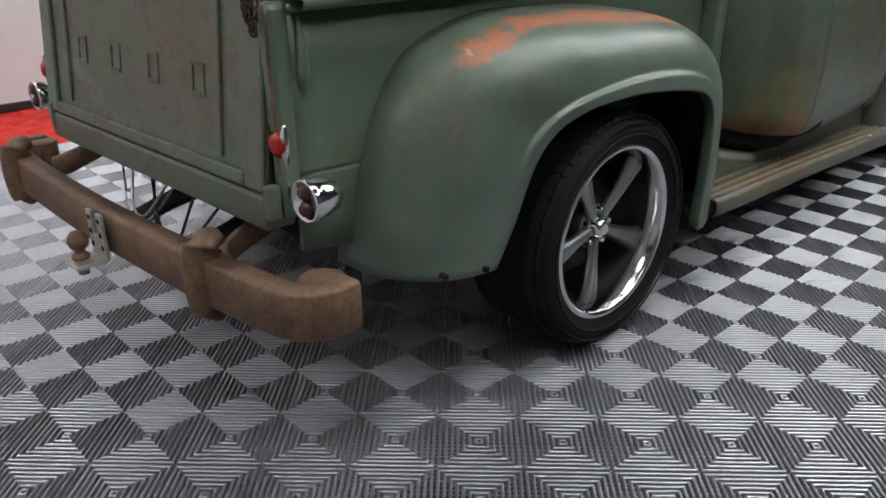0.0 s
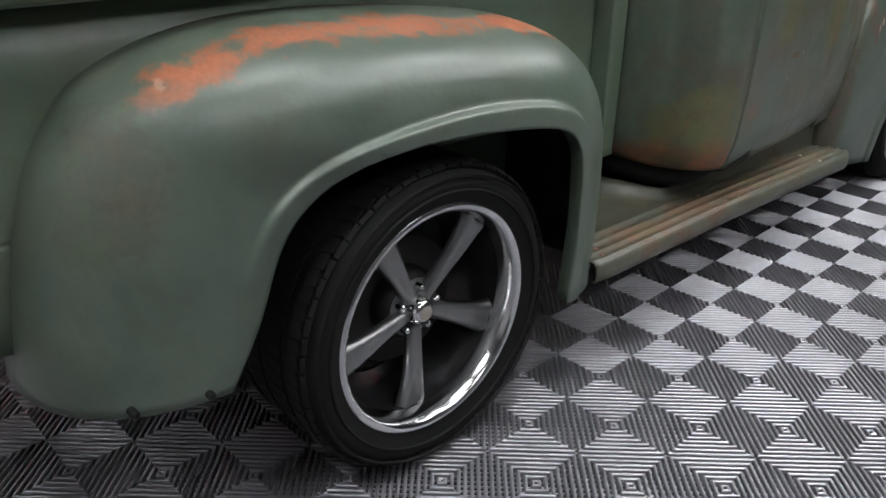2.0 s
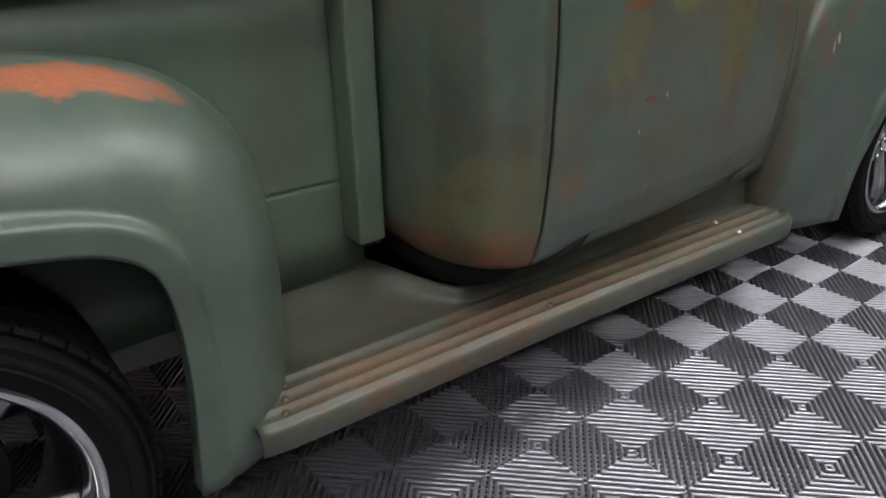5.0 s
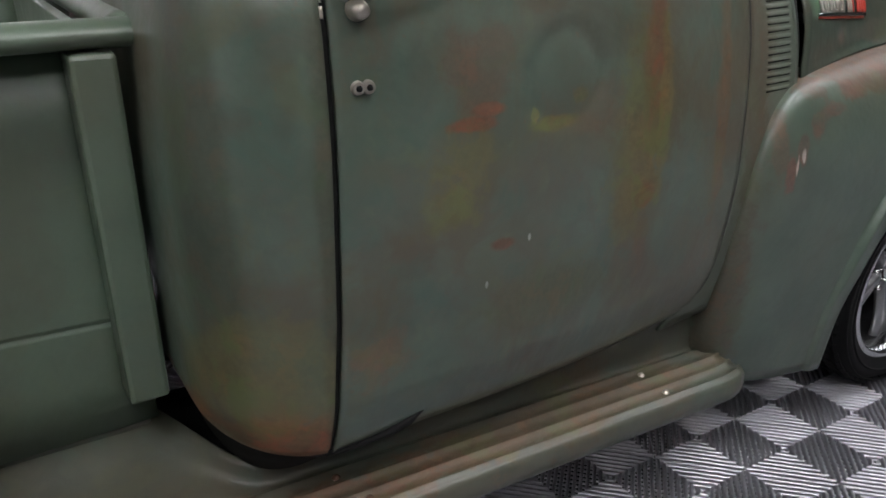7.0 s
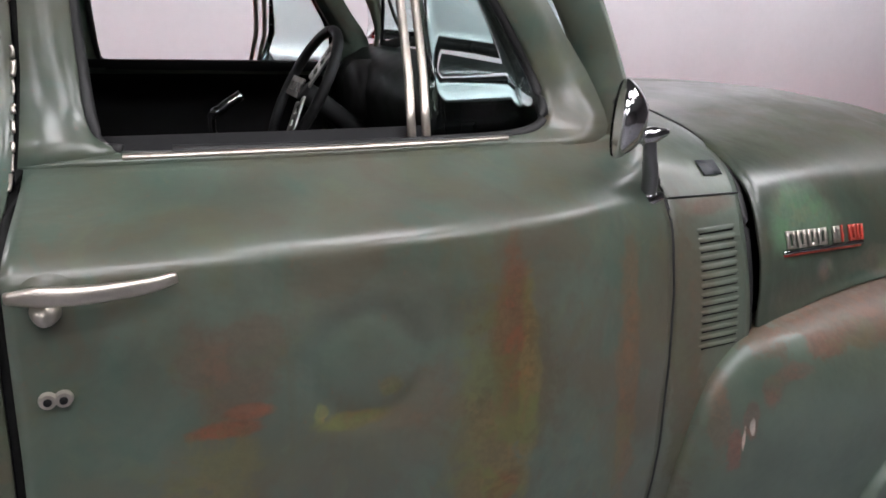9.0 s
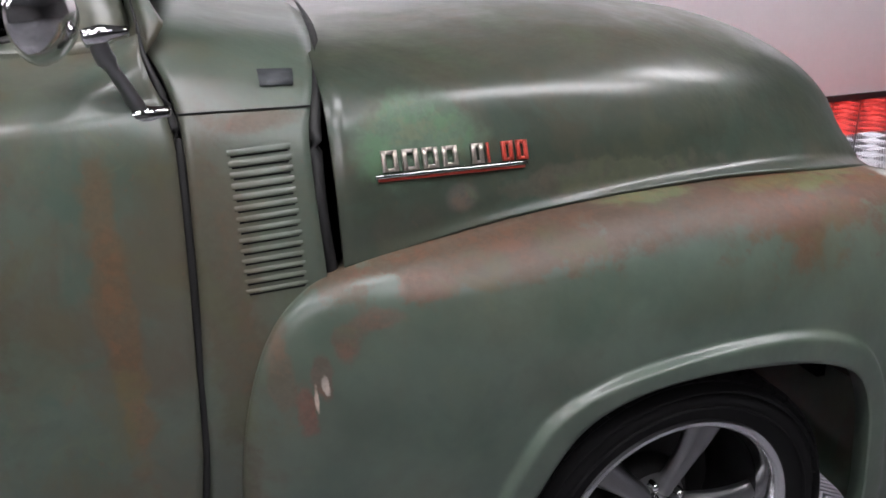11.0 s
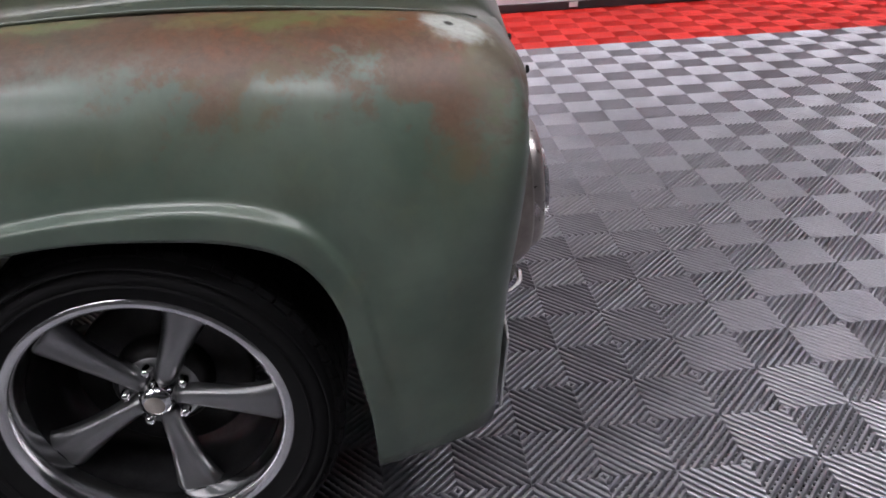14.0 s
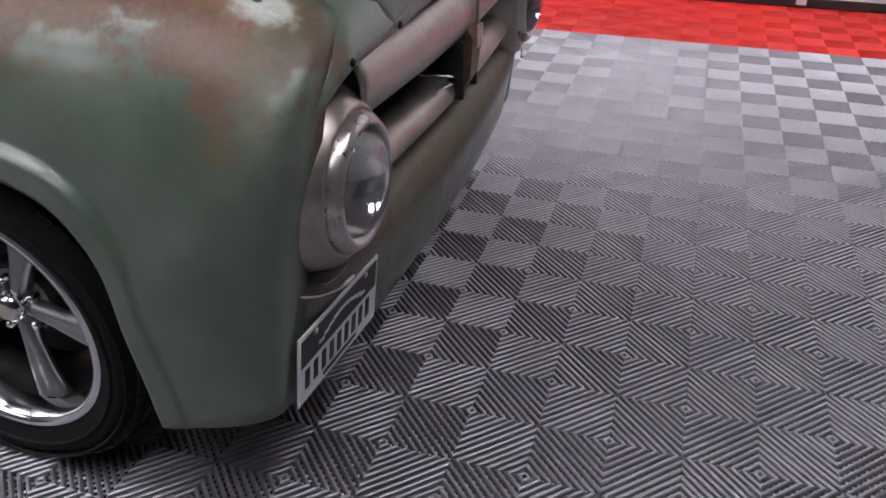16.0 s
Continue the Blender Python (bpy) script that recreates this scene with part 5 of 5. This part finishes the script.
seat = boxed("bench_seat", (1.10, 1.56, 0.16, 2 * MID - 0.16, 0.60, 0.82), SEAT, truck, 0.05, "dark bench seat")
boxed("seat_back", (1.11, 1.24, 0.32, 2 * MID - 0.32, 0.80, 1.24), SEAT, seat, 0.05)
P = []
for y in np.linspace(0.31, 2 * MID - 0.34, 20):
    P.append([(2.00, y, 1.03), (1.94, y, 1.08), (1.925, y, 1.18), (1.945, y, 1.25), (2.00, y, 1.285), (2.08, y, 1.296)])
dash = sheet("dashboard", P, DASH, truck, (2.1, MID, 1.1), 0.01, "dark green metal dashboard")
lathe("gauge_pod", [(0, -0.03), (0.07, -0.03), (0.085, -0.015), (0.085, 0.05)], (1.94, 1.30, 1.18), IRON, dash, "round instrument pod", 36, "x")
WC = Vector((1.775, 1.28, 1.185))
WM = Matrix.Translation(WC) @ pose(0, 0, 0, 0, -62, 0)
ring = [tuple(WM @ Vector((0.175 * math.cos(a), 0.175 * math.sin(a), 0))) for a in np.linspace(0, 2 * math.pi, 33)]
wheel_ob = tube("steering_wheel", ring, 0.014, BLACK_TRIM, truck, "black steering wheel with drilled silver spokes", 90, 10)
for a in (90, 210, 330):
    r = math.radians(a)
    bm = bmesh.new()
    m = WM @ Matrix.Rotation(r, 4, "Z")
    for k in range(2):
        box(bm, 0.03, 0.17, -0.028 + 0.04 * k, -0.012 + 0.04 * k, -0.003, 0.003, 0.001, m)
    for k in range(4):
        box(bm, 0.04 + 0.036 * k, 0.052 + 0.036 * k, -0.0118, 0.0118, -0.003, 0.003, 0, m)
    part("spoke", bm, ZINC, wheel_ob, "drilled silver spoke", smooth=False)
tube("steering_column", [tuple(WC), (1.86, 1.28, 1.12), (2.15, 1.28, 0.90)], 0.03, BLACK_TRIM, truck, "black steering column")
tube("shift_lever", [(1.62, 1.20, 0.50), (1.56, 1.20, 0.90), (1.525, 1.20, 1.115), (1.55, 1.20, 1.15), (1.60, 1.20, 1.185)], [0.008, 0.008, 0.010, 0.014, 0.014], CHROME, truck, "chrome shift lever")
tube("window_crank", [(1.50, 2 * MID - 0.13, 1.15), (1.50, 2 * MID - 0.16, 1.16), (1.58, 2 * MID - 0.165, 1.20)], [0.014, 0.010, 0.009], CHROME, truck, "chrome window crank")

# ---- grille and lamps ----
def headlamp(side):
    c = side(np.array((3.446, 0.242, 0.620)))
    pod = lathe("headlamp", [(0.160, -0.12), (0.156, -0.06), (0.150, -0.034), (0.133, -0.004), (0.122, 0.010), (0.117, 0.014), (0.112, 0.010)], tuple(c), GRILLE_GREY, truck, "round headlamp in a grey bucket", 60, "x")
    lathe("chrome_ring", [(0.112, 0.008), (0.110, 0.024), (0.101, 0.034), (0.092, 0.034), (0.088, 0.024), (0.088, 0.016)], tuple(c), RING, pod, "dull bright headlamp ring", 60, "x")
    lathe("lamp_lens", [(0, 0.058), (0.03, 0.056), (0.06, 0.049), (0.081, 0.036), (0.088, 0.024), (0.088, 0.020)], tuple(c), LAMP_GLASS, pod, "domed headlamp glass", 48, "x")
    lathe("reflector", [(0, -0.035), (0.04, -0.024), (0.075, 0.002), (0.089, 0.02)], tuple(c), CHROME, pod, "", 48, "x")
    park = tube("parking_lamp", [tuple(side(np.array(p))) for p in ((3.402, 0.140, 0.487), (3.424, 0.175, 0.486), (3.432, 0.215, 0.487), (3.432, 0.250, 0.492))], [0.008, 0.022, 0.024, 0.012], LAMP_GLASS, truck, "clear oval parking lamp with a chrome rim", 24, 12, (0.6, 1.0))
    tube("lamp_rim", [tuple(side(np.array(p))) for p in ((3.385, 0.105, 0.482), (3.420, 0.140, 0.466), (3.444, 0.180, 0.459), (3.452, 0.225, 0.456))], 0.005, CHROME, park, "", 24, 8)


both(headlamp)


FMID = mid(3.45)


def bar(name, ys, section, label):
    P = []
    for y in ys:
        w = (y - FMID) / 0.6
        P.append([(x - 0.025 * w * w, y, z) for x, z in section])
    return sheet(name, P, GRILLE_GREY, truck, (3.37, FMID, np.mean([z for _, z in section])), 0.006, label)


def oval(cx, cz, rx, rz, n=20):
    return [(cx + rx * math.cos(a), cz + rz * math.sin(a)) for a in np.linspace(-2.2, 2.2, n)]


ys = np.linspace(0.30, 2 * FMID - 0.30, 40)
top_bar = bar("upper_grille_bar", ys, oval(3.418, .741, .058, .066), "broad grey upper grille bar, worn")
bar("lower_grille_bar", ys, oval(3.400, .574, .052, .040), "grey lower grille bar")
boxed("grille_back", (3.28, 3.30, 0.25, 2 * FMID - 0.25, 0.45, 0.88), BLACK, truck, 0.0)
# centre tooth: a wedge below the upper bar with a rusty face, a short fin and a bright vee behind it
bm = bmesh.new()
prof = [(3.470, 0.715), (3.484, 0.690), (3.476, 0.600), (3.455, 0.565), (3.430, 0.570), (3.430, 0.715)]
ring = []
for w, dy in ((0.045, -1), (0.045, 1)):
    ring.append([bm.verts.new((x, FMID + dy * w * (0.55 + 0.45 * (z - 0.565) / 0.15), z)) for x, z in prof])
bm.faces.new(ring[0])
bm.faces.new(ring[1][::-1])
for k in range(len(prof)):
    q = (k + 1) % len(prof)
    bm.faces.new((ring[0][q], ring[0][k], ring[1][k], ring[1][q]))
bmesh.ops.recalc_face_normals(bm, faces=bm.faces)
tooth = part("centre_tooth", bm, BROWN_STEEL, top_bar, "rusty wedge in the middle of the grille", smooth=False)
boxed("tooth_fin", (3.478, 3.486, FMID - 0.004, FMID + 0.004, 0.690, 0.775), GRILLE_GREY, tooth, 0.002)
for dy in (-0.012, 0.012):
    boxed("emblem_mark", (3.482, 3.490, FMID + dy - 0.008, FMID + dy + 0.008, 0.665, 0.715), DULL_CHROME, top_bar, 0.004)
for sgn in (-1, 1):
    boxed("tooth_bracket", (3.415, 3.470, FMID + sgn * 0.055 - 0.006, FMID + sgn * 0.055 + 0.006, 0.560, 0.690), IRON, tooth, 0.004)
    tube("bright_rod", [(3.452, FMID + sgn * 0.06, 0.600), (3.435, FMID + sgn * 0.12, 0.602), (3.405, FMID + sgn * 0.19, 0.604)], 0.004, CHROME, top_bar, "", 10, 6)
    tube("bright_rod", [(3.452, FMID + sgn * 0.06, 0.612), (3.40, FMID + sgn * 0.09, 0.618), (3.35, FMID + sgn * 0.12, 0.624)], 0.004, CHROME, top_bar, "", 10, 6)

# header panel between the fender noses, over the grille
P = []
for y in np.linspace(0.13, 2 * FMID - 0.13, 80):
    e = min(y, 2 * FMID - y)
    z1 = float(np.interp(e, [0.13, 0.17, 0.20, 0.24, 0.30, 0.44, 0.61, 0.95], [0.745, 0.775, 0.792, 0.803, 0.808, 0.813, 0.822, 0.832]))
    top = z1 + float(np.interp(e, [0.13, 0.178, 0.21, 0.25, 0.40], [0.060, 0.062, 0.068, 0.076, 0.082]))
    xb = 0.020 * max(0.0, (0.25 - e) / 0.12) ** 2
    P.append([(3.34 - xb, y, top), (3.405 - xb, y, top - 0.008), (3.443 - xb, y, top - 0.034), (3.464 - xb, y, z1 + 0.014), (3.467 - xb, y, z1), (3.452 - xb, y, z1 - 0.014)])
sheet("header_panel", P, PAINT_FRONT_FENDER, truck, (3.2, FMID, 0.75), 0.004, "green header panel over the grille")

# rolled pan below the grille
P = []
for y in np.linspace(0.07, 2 * FMID - 0.07, 60):
    w = abs(y - FMID) / (FMID - 0.07)
    back = 0.045 * w ** 2 + 0.09 * max(0, (w - 0.86) / 0.14) ** 2
    P.append([(3.36 - back, y, 0.520), (3.43 - back, y, 0.512), (3.452 - back, y, 0.485), (3.452 - back, y, 0.44), (3.443 - back, y, 0.39), (3.433 - back, y, 0.32), (3.422 - back, y, 0.26), (3.40 - back, y, 0.215), (3.35 - back, y, 0.20)])
sheet("front_pan", P, PAINT_PAN, truck, (3.2, FMID, 0.4), 0.005, "green rolled pan below the grille")

# plate: white with dark bars where the print is
PM = Matrix.Translation((3.412, 0.236, 0.335)) @ pose(0, 0, 0, 0, 0, -4) @ pose(0, 0, 0, 0, 6, 0)
plate = boxed("front_plate", (0.0, 0.004, -0.1425, 0.1425, -0.072, 0.072), PLATE_WHITE, truck, 0.001, "white dealer plate with dark print bars", PM)
boxed("print_band", (0.0041, 0.0052, -0.135, 0.135, 0.008, 0.064), PLATE_BLACK, plate, 0, "", PM)
for k in range(9):
    boxed("print_bar", (0.0041, 0.0052, -0.122 + k * 0.0275, -0.108 + k * 0.0275, -0.045, -0.004), PLATE_BLACK, plate, 0, "", PM)
boxed("print_line", (0.0041, 0.0052, -0.06, 0.06, -0.062, -0.054), PLATE_BLACK, plate, 0, "", PM)
bm = bmesh.new()
for k in range(10):
    t = k / 9
    box(bm, 0.0053, 0.0062, -0.08 + 0.15 * t, -0.062 + 0.15 * t, 0.022 + 0.020 * math.sin(math.pi * t), 0.028 + 0.020 * math.sin(math.pi * t), 0, PM)
part("print_curve", bm, PLATE_WHITE, plate, "", smooth=False)
for y, z in ((-0.09, 0.058), (0.09, 0.058)):
    p = PM @ Vector((0.005, y, z))
    lathe("plate_screw", [(0, 0.003), (0.005, 0.002), (0.006, 0)], tuple(p), ZINC, plate, "", 10, "x")
# mounting hole in the fender's primer spot, and two holes over the grille
lathe("bolt_hole", [(0, 0.004), (0.005, 0.004), (0.007, 0.0)], (3.346, 0.206, 0.8835), BLACK, truck, "", 14, "z")
for p in ((3.4665, 0.237, 0.812), (3.4685, 0.425, 0.819)):
    lathe("bolt_hole", [(0, 0.004), (0.005, 0.004), (0.007, 0.0)], p, BLACK, truck, "", 14, "x")

# the cab leans in above the door's shoulder: its upper part is drawn out from one point beside it
LEANING = ("door", "window_frame", "window_seal", "sill_trim", "vent_post", "vent_glass", "door_seal", "chipped_edge", "cab_corner", "pressed_edge", "windshield_pillar", "windshield_rubber", "windshield", "roof", "door_card", "cowl")


def ease(v, a, b):
    t = min(max((v - a) / (b - a), 0.0), 1.0)
    return t * t * (3 - 2 * t)


FROM = (1.067, -0.76, 1.418)
for ob in truck.children_recursive:
    if ob.type == "MESH" and ob.name.split(".")[0] in LEANING:
        for v in ob.data.vertices:
            x, y, z = v.co
            far = y > mid(x)
            y = 2 * mid(x) - y if far else y
            k = (0.150 * ease(z, 1.135, 1.265) + 0.03 * ease(z, 1.25, 1.35)) * ease(y, 0.85, 0.45) * (1 - ease(x, 1.84, 2.11))
            x, y, z = (c + (p - c) * (1 + k) for p, c in zip((x, y, z), FROM))
            v.co = (x, 2 * mid(x) - y if far else y, z)

# the body sits low on its springs, a little nose up
BODY = Matrix.Translation((0, 0, -0.037)) @ pose(0, 0, 0, 0, -0.22, 0)
for ob in truck.children:
    if ob.name.split(".")[0] not in ("wheel", "rear_axle", "differential", "front_axle"):
        ob.matrix_basis = BODY @ ob.matrix_basis

# ---- floor of ribbed squares ----
COUNT = 14
PITCH = CELL * math.sqrt(2) / COUNT
RIB = 0.30
TOP, LOW, BED_Z = 0.0, -0.018, -0.018


def rib_faces(flip_x, links, fine=True):
    """Vertices and faces of the round-topped ribs of one square, centred, along one diagonal."""
    verts, faces = [], []
    h = CELL / 2 * math.sqrt(2) - 0.0002

    def strip(u0, half, along, z, low, flat=False):
        prof = [(-half, low), (-half, z - half * 1.05), (-half * 0.88, z - half * 0.52), (-half * 0.52, z - half * 0.14), (0.0, z), (half * 0.52, z - half * 0.14), (half * 0.88, z - half * 0.52), (half, z - half * 1.05), (half, low)]
        if not fine:
            prof = [(-half, low), (-half * 0.8, z - half * 0.55), (0.0, z), (half * 0.8, z - half * 0.55), (half, low)]
        if flat:
            prof = [(-half, low), (-half, z), (half, z), (half, low)]
        m = len(prof)
        if h - max(abs(u0 - half), abs(u0 + half)) <= 0.0005:
            return
        base = len(verts)
        for end in (-1, 1):
            for du, zz in prof:
                u = u0 + du
                v = end * (h - abs(u))
                x, y = (u - v) / math.sqrt(2), (u + v) / math.sqrt(2)
                if along:
                    x = -x
                verts.append((-x if flip_x else x, y, zz))
        mirrored = bool(along) != bool(flip_x)
        for k in range(m - 1):
            q = (k, k + 1, k + m + 1, k + m)
            faces.append(tuple(base + i for i in (q[::-1] if mirrored else q)))

    for k in range(COUNT):
        strip((k - (COUNT - 1) / 2) * PITCH, PITCH * RIB, False, TOP, LOW)
    if links:
        for k in range(COUNT):
            strip((k - (COUNT - 1) / 2) * PITCH, PITCH * 0.13, True, TOP - 0.0085, TOP - 0.014, True)
    return verts, faces


floor = tagged(boxed("floor", (ROOM_X0, ROOM_X1, ROOM_Y0, ROOM_Y1, -0.05, BED_Z), FLOOR_BASE, None, 0), "showroom floor of grey ribbed plastic squares with a red border", "floor", kind="structure")
SQUARE = []
for fl in (False, True):
    v, f = rib_faces(fl, True)
    me = bpy.data.meshes.new("tile")
    me.from_pydata(v, [], f)
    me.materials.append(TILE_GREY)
    me.polygons.foreach_set("use_smooth", [True] * len(me.polygons))
    SQUARE.append(me)
RIBS = [[np.array(a) if i == 0 else a for i, a in enumerate(rib_faces(fl, True))] for fl in (False, True)]
RIBS_PLAIN = [[np.array(a) if i == 0 else a for i, a in enumerate(rib_faces(fl, False, False))] for fl in (False, True)]
NX0, NX1 = round(ROOM_X0 / CELL), round(ROOM_X1 / CELL)
NY0, NY1 = round(ROOM_Y0 / CELL), round(ROOM_Y1 / CELL)
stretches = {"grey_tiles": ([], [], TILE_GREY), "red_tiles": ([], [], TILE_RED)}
count = {"grey_tiles": 0, "red_tiles": 0}
for i in range(NX0, NX1):
    for j in range(NY0, NY1):
        odd = (i + j) % 2
        x, y = (i + 0.5) * CELL, (j + 0.5) * CELL
        near = (-6 <= i < 8 and -5 <= j < 1) or (8 <= i < 20 and -3 <= j < 0) or (20 <= i < 32 and -4 <= j < 11)
        if near and j < 24:
            ob = new("tile", SQUARE[odd])
            ob.location = (x, y, 0)
            ob.parent = floor
            continue
        key = "red_tiles" if j >= 24 else "grey_tiles"
        vs, fs, _ = stretches[key]
        v, f = (RIBS if (-3 < x < 7 and -1.5 < y < 3) else RIBS_PLAIN)[odd]
        vs.append(v + np.array((x, y, 0)))
        fs.extend([tuple(k + count[key] for k in q) for q in f])
        count[key] += len(v)
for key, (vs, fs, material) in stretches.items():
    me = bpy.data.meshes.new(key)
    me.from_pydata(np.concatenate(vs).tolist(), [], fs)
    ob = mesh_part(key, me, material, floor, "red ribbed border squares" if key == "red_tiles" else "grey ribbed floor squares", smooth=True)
    tagged(ob, kind="stuff")
